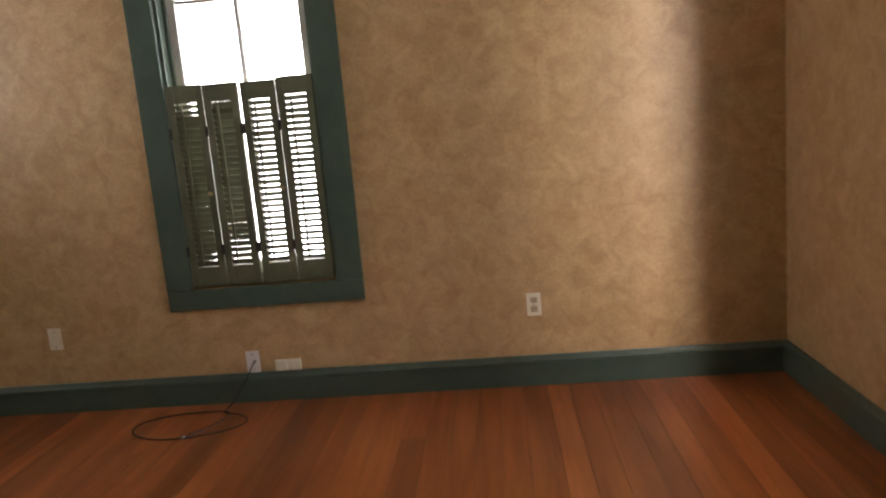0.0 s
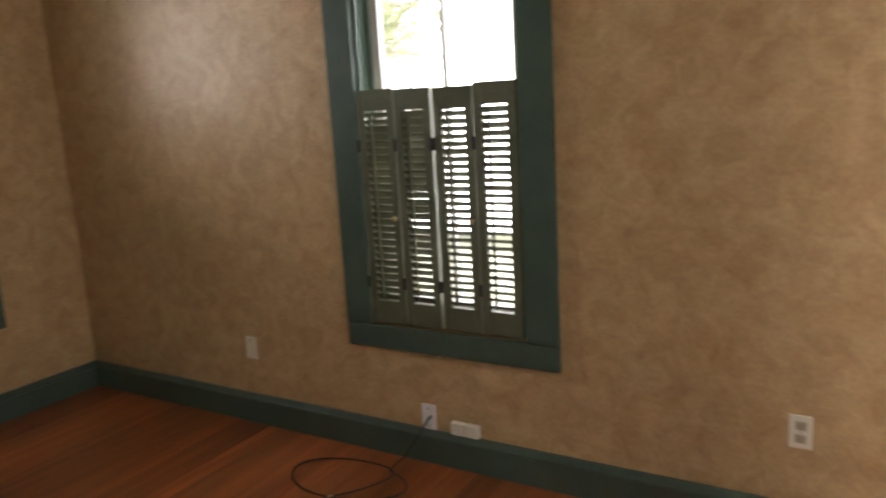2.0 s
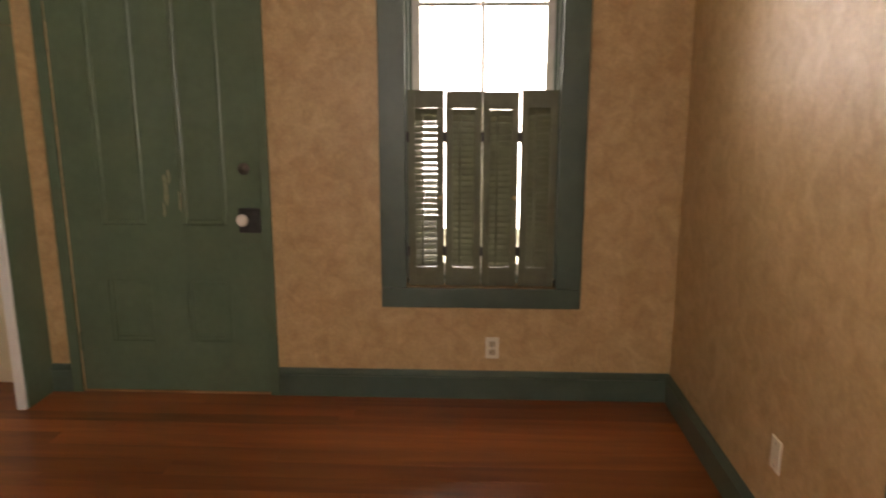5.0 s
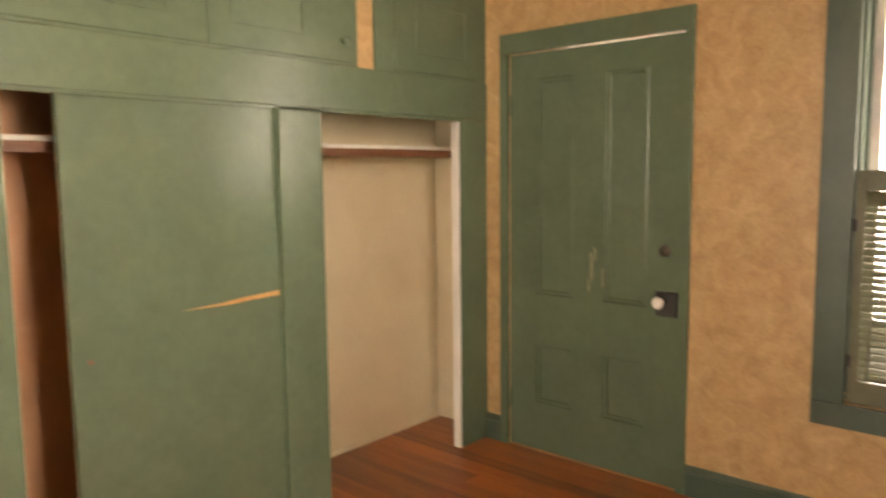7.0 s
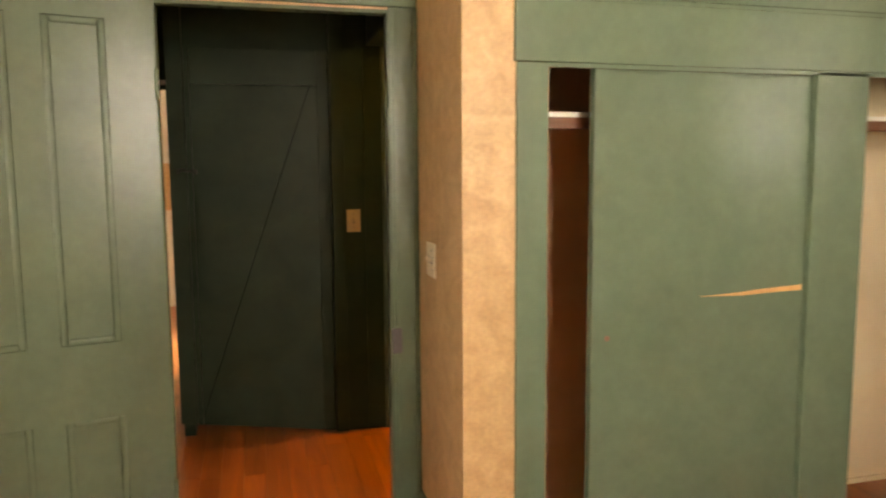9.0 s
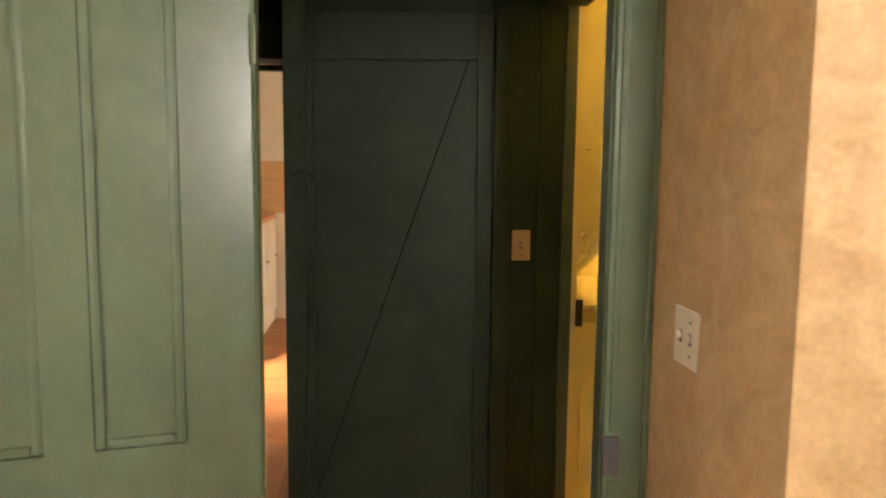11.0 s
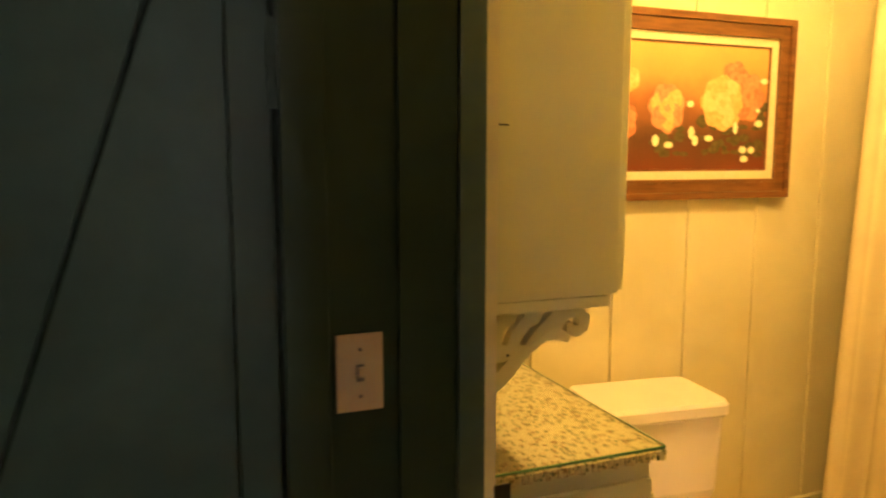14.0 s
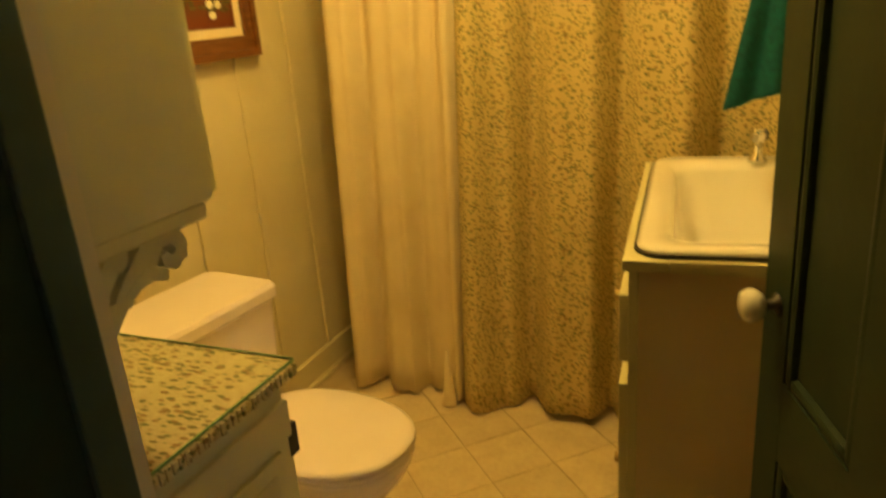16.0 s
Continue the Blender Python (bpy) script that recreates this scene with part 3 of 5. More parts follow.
cupboard(-2.09, -0.65, [(-1.378, -0.665, -0.745, 0.115, -1.235, -0.87), (-2.06, -1.382, -2.0, 0.095, -1.80, -1.47)], "pair of green panelled doors of the high cupboard")
cupboard(-2.972, -2.194, [(-2.882, -2.308, -2.345, 0.40, -2.80, -2.44)], "single green panelled door of the high cupboard")

# ---- bedroom door to the hall ----
fS = to_wall("y", DS, 1)
c2 = thing("hall_door_frame", (0.04, DS, 0), "green painted door frame with moulded casing", "trim", kind="structure")
wpart("casing", fS, (-0.443, -0.338, 0.001, 0.018, 0.0, 1.955), GREEN, c2, bevel=0.003)
wpart("casing_edge", fS, (-0.443, -0.428, 0.0182, 0.028, 0.0, 1.955), GREEN, c2, bevel=0.003)
wpart("casing", fS, (0.485, 0.588, 0.001, 0.018, 0.0, 1.955), GREEN, c2, bevel=0.003)
wpart("head_casing", fS, (-0.443, 0.588, 0.001, 0.020, 1.957, 2.10), GREEN, c2, bevel=0.003)
wpart("jamb", fS, (-0.341, -0.334, -0.054, 0.0005, 0.0, 1.935), GREEN, c2)
wpart("jamb", fS, (0.452, 0.464, -0.054, 0.004, 0.0, 1.935), GREEN, c2)
wpart("head_jamb", fS, (-0.341, 0.464, -0.054, 0.0005, 1.936, 1.949), GREEN, c2)
for z0, z1 in ((0.0, 0.672), (0.792, 1.954)):
    wpart("casing_bead", fS, (-0.366, -0.350, 0.0182, 0.025, z0, z1), GREEN, c2, bevel=0.003)
wpart("keeper", fS, (-0.372, -0.334, 0.0182, 0.032, 0.685, 0.780), IRON, c2, "dull metal rim lock keeper", bevel=0.003)
fS2 = to_wall("y", DS - 0.05, -1)
for a, b in ((-0.428, -0.36), (0.47, 0.57)):
    wpart("hall_casing", fS2, (a, b, 0.001, 0.014, 0.0, 1.955), GREEN_DULL, c2, bevel=0.004)
    m = (a + b) / 2
    wpart("hall_casing_bead", fS2, (m - 0.012, m + 0.012, 0.0142, 0.022, 0.0, 1.955), GREEN_DULL, c2, bevel=0.003)
wpart("hall_head_casing", fS2, (-0.428, 0.57, 0.001, 0.016, 1.957, 2.08), GREEN_DULL, c2, bevel=0.003)

# open leaf, swung back towards the east
door2, put2 = panel_door("door_2", (0.462, DS + 0.012, 0.0), 13, 0.77, 1.94, 0.040, "open green four-panel bedroom door with a white knob",
                         [(0.22, 0.555), (0.81, 1.86)], [(0.145, 0.325), (0.42, 0.63)], GREEN)
knob_on(put2, 0.715, 0.040, 0.765, 1)
bm = bmesh.new()
box(bm, 0.695, 0.735, 0.040, 0.042, 0.70, 0.82, 0.001)
put2("key_plate", bm, GREEN)
for z in (0.25, 1.66):
    bm = bmesh.new()
    cyl(bm, (-0.004, 0.044, z - 0.05), (-0.004, 0.044, z + 0.05), 0.007, seg=10)
    put2("hinge", bm, GREEN)

# ---- wall plates and cable ----


def plate(name, f, a, z, w, h, material, label, kind_, screws=True, detail="outlet"):
    """A wall plate with its sockets, switch or screws."""
    p = thing(name, f(a, 0, z - h / 2), label, kind_)
    bm = bmesh.new()
    wbox(bm, f, a - w / 2, a + w / 2, 0.001, 0.007, z - h / 2, z + h / 2, 0.0025)
    part("cover", bm, material, p)
    if detail == "outlet":
        for dz in (-0.02, 0.02):
            # Darker socket faces and black slots paint in the shade of recesses.
            s = wpart("socket", f, (a - 0.015, a + 0.015, 0.0072, 0.0088, z + dz - 0.0135, z + dz + 0.0135), ALMOND, p, bevel=0.0006)
            for dx, hh in ((-0.006, 0.004), (0.006, 0.0035)):
                wpart("slot", f, (a + dx - 0.0013, a + dx + 0.0013, 0.0087, 0.0092, z + dz - hh + 0.002, z + dz + hh + 0.002), BLACK, s)
            wpart("slot", f, (a - 0.002, a + 0.002, 0.0087, 0.0092, z + dz - 0.010, z + dz - 0.006), BLACK, s)
    if detail == "switch":
        spread = (-0.023, 0.023) if w > 0.1 else (0,)
        for a in [a + d for d in spread]:
            wpart("slot", f, (a - 0.006, a + 0.006, 0.0072, 0.0082, z - 0.013, z + 0.013), STEEL, p)
            wpart("toggle", f, (a - 0.0045, a + 0.0045, 0.0082, 0.018, z - 0.004, z + 0.010), material, p, bevel=0.001)
    if screws:
        for dz in ((0,) if detail == "outlet" else (-0.035, 0.035)):
            bm = bmesh.new()
            q, r = f(a, 0.007, z + dz), f(a, 0.0085, z + dz)
            cyl(bm, q, r, 0.003, seg=10)
            part("screw", bm, STEEL, p)
    return p


plate("wall_outlet", fN, 0.382, 0.366, 0.062, 0.102, IVORY, "ivory duplex outlet plate on tan wallpaper", "outlet")
plate("blank_plate", fN, -1.808, 0.352, 0.062, 0.102, IVORY, "ivory blank plate on tan wallpaper", "wall plate", detail="none")
plate("cable_plate", fN, -0.896, 0.186, 0.062, 0.102, WPLASTIC, "white coaxial cable plate above the baseboard", "wall plate", detail="none")
plate("wall_outlet", fW, 2.15, 0.25, 0.062, 0.102, IVORY, "ivory duplex outlet plate under the west window", "outlet")
plate("light_switch", to_wall("y", -1.634, 1), -0.3475, 1.115, 0.070, 0.116, ALMOND, "almond toggle switch plate on dark green paint", "switch", detail="switch")
plate("switch_plate", to_wall("x", -0.445, 1), -0.345, 1.06, 0.112, 0.118, IVORY, "ivory double switch plate on the return wall", "switch", detail="switch")
for i, a in enumerate((-0.762, -0.702)):
    p = thing("surface_box", fN(a, 0, 0.138), "small ivory surface-mounted phone box", "phone box", "phone boxes")
    wpart("box", fN, (a - 0.028, a + 0.028, 0.001, 0.026, 0.142, 0.19), IVORY, p, bevel=0.004)
    wpart("screw_cap", fN, (a - 0.004, a + 0.004, 0.026, 0.028, 0.165, 0.173), IVORY, p)
bm = bmesh.new()
pts = [(-0.886, N - 0.008, 0.19), (-0.888, N - 0.03, 0.185), (-0.92, N - 0.055, 0.12), (-0.98, N - 0.07, 0.03), (-1.01, N - 0.08, 0.006)]
for k in range(0, 33):
    a = radians(60 - k * 15)
    r = 0.235 + 0.02 * math.sin(k * 0.4) - 0.020 * max(0, k - 24)
    pts.append((-1.12 + r * math.cos(a), N - 0.26 + 0.135 * math.sin(a) + 0.012 * math.sin(k * 0.31), 0.005 + 0.004 * (k // 24)))
tube(bm, pts, 0.0036, 8)
cable = part("coaxial_cable", bm, RUBBER, smooth=True)
tagged(cable, "loose black coaxial cable coiled on the floor", "cable")
bm = bmesh.new()
cyl(bm, (-0.886, N - 0.008, 0.19), (-0.886, N - 0.022, 0.188), 0.006, seg=10)
part("connector", bm, STEEL, cable)
bm = bmesh.new()
d = (Vector(pts[-1]) - Vector(pts[-2])).normalized()
cyl(bm, pts[-1], Vector(pts[-1]) + d * 0.022, 0.0055, seg=10)
part("connector", bm, CHROME, cable, "bright plug at the free end")

# ---- hall: cupboard wall set at an angle, with its boarded door ----
P0, P1 = Vector((-0.239, -1.646, 0)), Vector((0.543, -1.722, 0))
ALEN = (P1 - P0).length
AM = Matrix.Translation(P0) @ pose(0, 0, 0, 0, 0, math.degrees(math.atan2(P1.y - P0.y, P1.x - P0.x)))


def angled(name, lim, material, parent, label="", bevel=0.0):
    bm = bmesh.new()
    box(bm, *lim, bevel=bevel)
    ob = new(name, mesh(name, bm, material))
    if parent is None:
        ob.matrix_basis = AM
    else:
        ob.parent = parent
    return tagged(ob, label)


FOOT = 0.085                  # gap under the latch side; the hinge side touches the floor


def foot(x):
    return 0.004 + FOOT * max(0.0, x) / ALEN


def aslant(name, x0, x1, y0, y1, z1, parent, label=""):
    """An upright board whose foot follows the gap under the door."""
    bm = bmesh.new()
    slab(bm, [(x0, foot(x0)), (x1, foot(x1)), (x1, z1), (x0, z1)], "y", y0, y1)
    bmesh.ops.bevel(bm, geom=bm.edges[:], offset=0.0015, segments=1, affect="EDGES")
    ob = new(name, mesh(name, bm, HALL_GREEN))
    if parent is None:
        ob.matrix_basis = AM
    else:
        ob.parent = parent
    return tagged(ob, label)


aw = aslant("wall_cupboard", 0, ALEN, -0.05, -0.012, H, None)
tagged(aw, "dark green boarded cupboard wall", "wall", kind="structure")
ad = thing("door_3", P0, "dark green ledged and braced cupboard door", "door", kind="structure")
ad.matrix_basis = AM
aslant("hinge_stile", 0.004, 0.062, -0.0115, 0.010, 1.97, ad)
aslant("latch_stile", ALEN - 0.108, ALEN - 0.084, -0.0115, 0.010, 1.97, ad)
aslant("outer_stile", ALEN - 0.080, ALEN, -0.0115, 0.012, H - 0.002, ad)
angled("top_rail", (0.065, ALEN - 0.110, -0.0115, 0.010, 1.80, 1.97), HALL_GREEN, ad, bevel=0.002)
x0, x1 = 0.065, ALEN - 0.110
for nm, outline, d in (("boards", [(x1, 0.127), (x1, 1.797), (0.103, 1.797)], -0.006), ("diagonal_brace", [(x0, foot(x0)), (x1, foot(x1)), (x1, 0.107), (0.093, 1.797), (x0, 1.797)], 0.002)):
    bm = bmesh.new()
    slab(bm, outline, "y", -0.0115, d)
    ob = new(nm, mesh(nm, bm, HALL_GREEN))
    ob.parent = ad
# Black strip along the brace groove paints in its shade.
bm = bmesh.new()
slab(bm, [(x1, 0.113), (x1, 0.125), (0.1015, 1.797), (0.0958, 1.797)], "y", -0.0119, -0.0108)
ob = new("open_joint", mesh("open_joint", bm, GROOVE_SHADE))
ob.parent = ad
bm = bmesh.new()
tube(bm, [(ALEN - 0.043, 0.022, 1.368), (ALEN - 0.046, 0.030, 1.381), (ALEN - 0.063, 0.032, 1.382), (ALEN - 0.093, 0.030, 1.376), (ALEN - 0.118, 0.028, 1.370)], 0.008, 8)
box(bm, ALEN - 0.132, ALEN - 0.110, 0.010, 0.034, 1.358, 1.383, 0.003)
cyl(bm, (ALEN - 0.043, 0.008, 1.366), (ALEN - 0.043, 0.028, 1.370), 0.006, seg=8)
ob = new("hook_latch", mesh("hook_latch", bm, BLACK, True))
ob.parent = ad
tagged(ob, "black iron hook latch")
for z in (0.3, 1.55):
    angled("hinge", (-0.006, 0.010, 0.0102, 0.018, z - 0.06, z + 0.06), HALL_GREEN, ad)
fH = to_wall("y", -1.634, 1)
st = thing("hall_trim", (-0.34, -1.634, 0), "dark green vertical boards beside the cupboard door", "trim", kind="structure")
wpart("board", fH, (-0.303, -0.241, 0.001, 0.012, 0, H - 0.002), HALL_GREEN, st, bevel=0.002)
wpart("jamb_lining", fH, (-0.500, -0.409, 0.001, 0.006, 0, 2.0), HALL_GREEN, st)
wpart("jamb_bead", fH, (-0.545, -0.501, 0.001, 0.012, 0, 2.0), GREEN_DULL, st, bevel=0.003)
wpart("bath_jamb", fH, (-0.5675, -0.546, 0.001, 0.004, 0, 2.0), YELLOW, st, "pale yellow painted jamb edge")
wpart("strike_plate", fH, (-0.593, -0.5655, 0.0042, 0.0075, 0.800, 0.905), BLACK, st, "black iron strike plate")
wpart("lintel_trim", to_wall("y", -2.40, 1), (0.54, 1.40, 0.001, 0.03, 1.868, 1.892), SASH, st, "grey painted moulding over the opening")


# ---- more materials ----


def leaf_print(name, ground, ground2, scale=1.0, rough=0.75):
    """Cream cloth printed with small olive and brown leaves."""
    m = mat(name, ground, rough, ground2, 3, 4, 0.1, 200)
    t = m.node_tree
    b = t.nodes["Principled BSDF"]
    base = b.inputs["Base Color"].links[0].from_socket
    geo = t.nodes.new("ShaderNodeNewGeometry")
    for turn, stretch, colour, thr, sc in (((0.6, 0.1, 0.5), (1, 0.42, 1), (0.165, 0.160, 0.055), 0.30, 74), ((-0.7, 0.2, -0.6), (1, 0.5, 1), (0.27, 0.175, 0.065), 0.27, 68), ((0.15, -0.2, -0.25), (1, 0.45, 1), (0.145, 0.18, 0.07), 0.26, 82)):
        mp = t.nodes.new("ShaderNodeMapping")
        mp.inputs["Rotation"].default_value, mp.inputs["Scale"].default_value = turn, stretch
        v = t.nodes.new("ShaderNodeTexVoronoi")
        v.inputs["Scale"].default_value = sc * scale
        t.links.new(geo.outputs["Position"], mp.inputs[0])
        t.links.new(mp.outputs[0], v.inputs["Vector"])
        r = t.nodes.new("ShaderNodeValToRGB")
        r.color_ramp.elements[0].position, r.color_ramp.elements[1].position = thr - 0.04, thr + 0.04
        r.color_ramp.elements[0].color, r.color_ramp.elements[1].color = (0.92, 0.92, 0.92, 1), (0, 0, 0, 1)
        t.links.new(v.outputs["Distance"], r.inputs[0])
        mx = t.nodes.new("ShaderNodeMixRGB")
        mx.inputs[2].default_value = (*colour, 1)
        t.links.new(r.outputs[0], mx.inputs[0])
        t.links.new(base, mx.inputs[1])
        base = mx.outputs[0]
    t.links.new(base, b.inputs["Base Color"])
    return m


PRINT = leaf_print("leaf_print_cloth", (0.57, 0.46, 0.21), (0.64, 0.52, 0.25), 1.2)
PRINT_TOP = leaf_print("leaf_print_cover", (0.55, 0.47, 0.29), (0.60, 0.52, 0.28), 1.0, 0.5)
CLOTH = mat("cream_curtain_cloth", (0.72, 0.60, 0.40), 0.8, (0.78, 0.67, 0.46), 6, 4, 0.15, 150)
TEAL = mat("teal_terry", (0.0, 0.075, 0.095), 0.95, (0.0, 0.11, 0.13), 60, 6, 0.6, 400)
VINYL = mat("cream_vinyl_tile", (0.62, 0.50, 0.32), 0.35, (0.70, 0.58, 0.38), 10, 6, 0.08, 60, per_object=0.05, fine=0.2)
GROUT = mat("vinyl_joint", (0.48, 0.37, 0.22), 0.6, (0.52, 0.41, 0.25), 20, 3)
THIN_GLASS = glass_mat()
THIN_GLASS.name = "counter_glass"
THIN_GLASS.node_tree.nodes["Principled BSDF"].inputs["IOR"].default_value = 1.12
VITREOUS = mat("pinkish_white_vitreous_china", (0.84, 0.75, 0.73), 0.12, (0.87, 0.78, 0.76), 6, 2, coat=0.5)
CABINET = mat("grey_cream_cabinet_paint", (0.62, 0.585, 0.355), 0.45, (0.67, 0.635, 0.39), 3, 4, 0.06, 40)
TANBOARD = mat("tan_cabinet_side", (0.70, 0.57, 0.38), 0.5, (0.74, 0.61, 0.41), 4, 4, 0.06, 40)
FRAME_WOOD = mat("dark_walnut_frame", (0.13, 0.05, 0.018), 0.35, (0.22, 0.09, 0.03), 10, 6, 0.1, 60, stretch=(1, 6, 6))
LINEN = mat("cream_linen_liner", (0.72, 0.62, 0.42), 0.8, (0.77, 0.67, 0.47), 60, 3)
BUTCHER = mat("butcher_block", (0.48, 0.22, 0.09), 0.35, (0.62, 0.33, 0.15), 8, 6, 0.05, 30, stretch=(1, 9, 9))
SPLASH = mat("tan_wood_backsplash", (0.60, 0.38, 0.20), 0.4, (0.70, 0.47, 0.27), 5, 6, 0.05, 30, stretch=(2, 2, 8))
TERRA = mat("terracotta", (0.42, 0.12, 0.05), 0.7, (0.48, 0.15, 0.07), 14, 4, 0.1, 60)
PAPER_W = mat("magazine_paper", (0.75, 0.74, 0.72), 0.4, (0.35, 0.42, 0.5), 18, 3)
STENCIL = mat("painted_stencil", (0.32, 0.27, 0.16), 0.5, (0.45, 0.40, 0.28), 20, 3)
LEAVES = mat("sunlit_leaves", (0.16, 0.19, 0.10), 0.5, (0.22, 0.25, 0.14), 8, 3)
BARK = mat("grey_bark", (0.30, 0.26, 0.22), 0.9, (0.40, 0.36, 0.31), 20, 5, 0.4, 40)
GRASS = mat("dry_sunlit_grass", (0.38, 0.40, 0.28), 0.9, (0.48, 0.49, 0.36), 3, 6)
lt = LEAVES.node_tree
tr, mx = lt.nodes.new("ShaderNodeBsdfTranslucent"), lt.nodes.new("ShaderNodeMixShader")
tr.inputs[0].default_value, mx.inputs[0].default_value = (0.30, 0.33, 0.19, 1), 0.5
lt.links.new(lt.nodes["Principled BSDF"].outputs[0], mx.inputs[1])
lt.links.new(tr.outputs[0], mx.inputs[2])
lt.links.new(mx.outputs[0], lt.nodes["Material Output"].inputs[0])


def painting_mat():
    """Red-brown ground that pales upwards, as painted."""
    m = bpy.data.materials.new("oil_paint_ground")
    m.use_nodes = True
    t = m.node_tree
    geo = t.nodes.new("ShaderNodeNewGeometry")
    sep = t.nodes.new("ShaderNodeSeparateXYZ")
    n = t.nodes.new("ShaderNodeTexNoise")
    n.inputs["Scale"].default_value, n.inputs["Detail"].default_value = 6, 5
    add = t.nodes.new("ShaderNodeMath")
    add.operation = "MULTIPLY_ADD"
    add.inputs[1].default_value, add.inputs[2].default_value = 0.18, -0.09
    ad2 = t.nodes.new("ShaderNodeMath")
    mr = t.nodes.new("ShaderNodeMapRange")
    mr.inputs[1].default_value, mr.inputs[2].default_value = 1.385, 1.81
    r = t.nodes.new("ShaderNodeValToRGB")
    e = r.color_ramp.elements
    e[0].position, e[0].color = 0.0, (0.16, 0.035, 0.012, 1)
    e[1].position, e[1].color = 1.0, (0.72, 0.42, 0.14, 1)
    for p, c in ((0.25, (0.10, 0.035, 0.015)), (0.5, (0.34, 0.12, 0.045)), (0.75, (0.66, 0.33, 0.11))):
        k = e.new(p)
        k.color = (*c, 1)
    t.links.new(geo.outputs["Position"], sep.inputs[0])
    t.links.new(geo.outputs["Position"], n.inputs["Vector"])
    t.links.new(n.outputs["Fac"], add.inputs[0])
    t.links.new(sep.outputs["Z"], ad2.inputs[0])
    t.links.new(add.outputs[0], ad2.inputs[1])
    t.links.new(ad2.outputs[0], mr.inputs[0])
    t.links.new(mr.outputs[0], r.inputs[0])
    t.links.new(r.outputs[0], t.nodes["Principled BSDF"].inputs["Base Color"])
    t.nodes["Principled BSDF"].inputs["Roughness"].default_value = 0.45
    return m


def loft(bm, loops, cap0=True, cap1=True):
    """Joins closed loops of equal length."""
    rings = [[bm.verts.new(p) for p in l] for l in loops]
    n = len(rings[0])
    for a, b in zip(rings, rings[1:]):
        for i in range(n):
            bm.faces.new((a[i], a[(i + 1) % n], b[(i + 1) % n], b[i]))
    if cap0:
        bm.faces.new(rings[0])
    if cap1:
        bm.faces.new(rings[-1])
    bmesh.ops.recalc_face_normals(bm, faces=bm.faces)


def oval(cx, cy, z, rx, ry0, ry1, n=28, e=2.3):
    """An egg-shaped loop: ry0 towards -y, ry1 towards +y."""
    out = []
    for i in range(n):
        a = 2 * math.pi * i / n
        c, s = math.cos(a), math.sin(a)
        ry = ry1 if s > 0 else ry0
        out.append((cx + rx * math.copysign(abs(c) ** (2 / e), c), cy + ry * math.copysign(abs(s) ** (2 / e), s), z))
    return out


def rrect(x0, x1, y0, y1, z, r, n=5):
    """A rounded rectangle loop."""
    out = []
    for cx, cy, a0 in ((x1 - r, y1 - r, 0), (x0 + r, y1 - r, 90), (x0 + r, y0 + r, 180), (x1 - r, y0 + r, 270)):
        for k in range(n + 1):
            a = radians(a0 + 90 * k / n)
            out.append((cx + r * math.cos(a), cy + r * math.sin(a), z))
    return out


# ---- bathroom ----
tagged(boxed("bathroom_floor", (-2.9, -0.575, -2.63, -0.68, -0.012, 0.001), GROUT), "cream vinyl bathroom floor", "floor", kind="structure")
bath_floor = bpy.data.objects["bathroom_floor"]
TS = 0.215
bm = bmesh.new()
box(bm, -TS / 2 + 0.0015, TS / 2 - 0.0015, -TS / 2 + 0.0015, TS / 2 - 0.0015, 0.0, 0.0025)
for v in bm.verts:
    if v.co.z > 0.001:
        v.co.x *= 0.985
        v.co.y *= 0.985
tile_me = mesh("floor_tile", bm, VINYL)
s2 = TS * math.sqrt(0.5)
for i in range(-1, 24):
    for j in range(-1, 26):
        if (i + j) % 2:
            continue
        x, y = -2.75 + i * s2, -2.5 + j * s2
        if -2.74 < x < -0.74 and -2.46 < y < -0.90:
            ob = new("floor_tile", tile_me)
            ob.parent = bath_floor
            ob.matrix_basis = pose(x, y, 0.0012, 0, 0, 45)
bs = thing("bathroom_baseboard", (-1.9, -2.63, 0), "pale yellow painted bathroom baseboard", "baseboard", kind="structure")
fB = to_wall("y", -2.63, 1)
wpart("board", fB, (-2.9, -0.58, 0.001, 0.018, 0.003, 0.12), YELLOW, bs, bevel=0.003)
wpart("shoe", fB, (-2.9, -0.58, 0.018, 0.030, 0.003, 0.025), YELLOW, bs, bevel=0.004)
pan = thing("wall_panelling", (-1.7, -2.63, 0.12), "pale yellow board and batten panelling", "panelling", kind="structure")
for k in range(-4, 3):
    x = -1.472 + k * 0.297
    wpart("batten", fB, (x - 0.016, x + 0.016, 0.001, 0.010, 0.121, H - 0.01), YELLOW, pan, bevel=0.003)

# framed flower painting
pic = thing("framed_painting", (-1.71, -2.63, 1.286), "oil painting of roses and daisies in a wooden frame", "painting")
px0, px1, pz0, pz1 = -2.165, -1.26, 1.286, 1.896


def frame_ring(name, inset0, inset1, o0, o1, material, label=""):
    a0, a1, b0, b1 = px0 + inset0, px1 - inset0, pz0 + inset0, pz1 - inset0
    c0, c1, d0, d1 = px0 + inset1, px1 - inset1, pz0 + inset1, pz1 - inset1
    for q in ([(a0, b0), (a1, b0), (c1, d0), (c0, d0)], [(c0, d1), (c1, d1), (a1, b1), (a0, b1)], [(a0, b0), (c0, d0), (c0, d1), (a0, b1)], [(c1, d0), (a1, b0), (a1, b1), (c1, d1)]):
        bm = bmesh.new()
        slab(bm, q, "y", -2.63 + o0, -2.63 + o1)
        part(name, bm, material, pic, label)


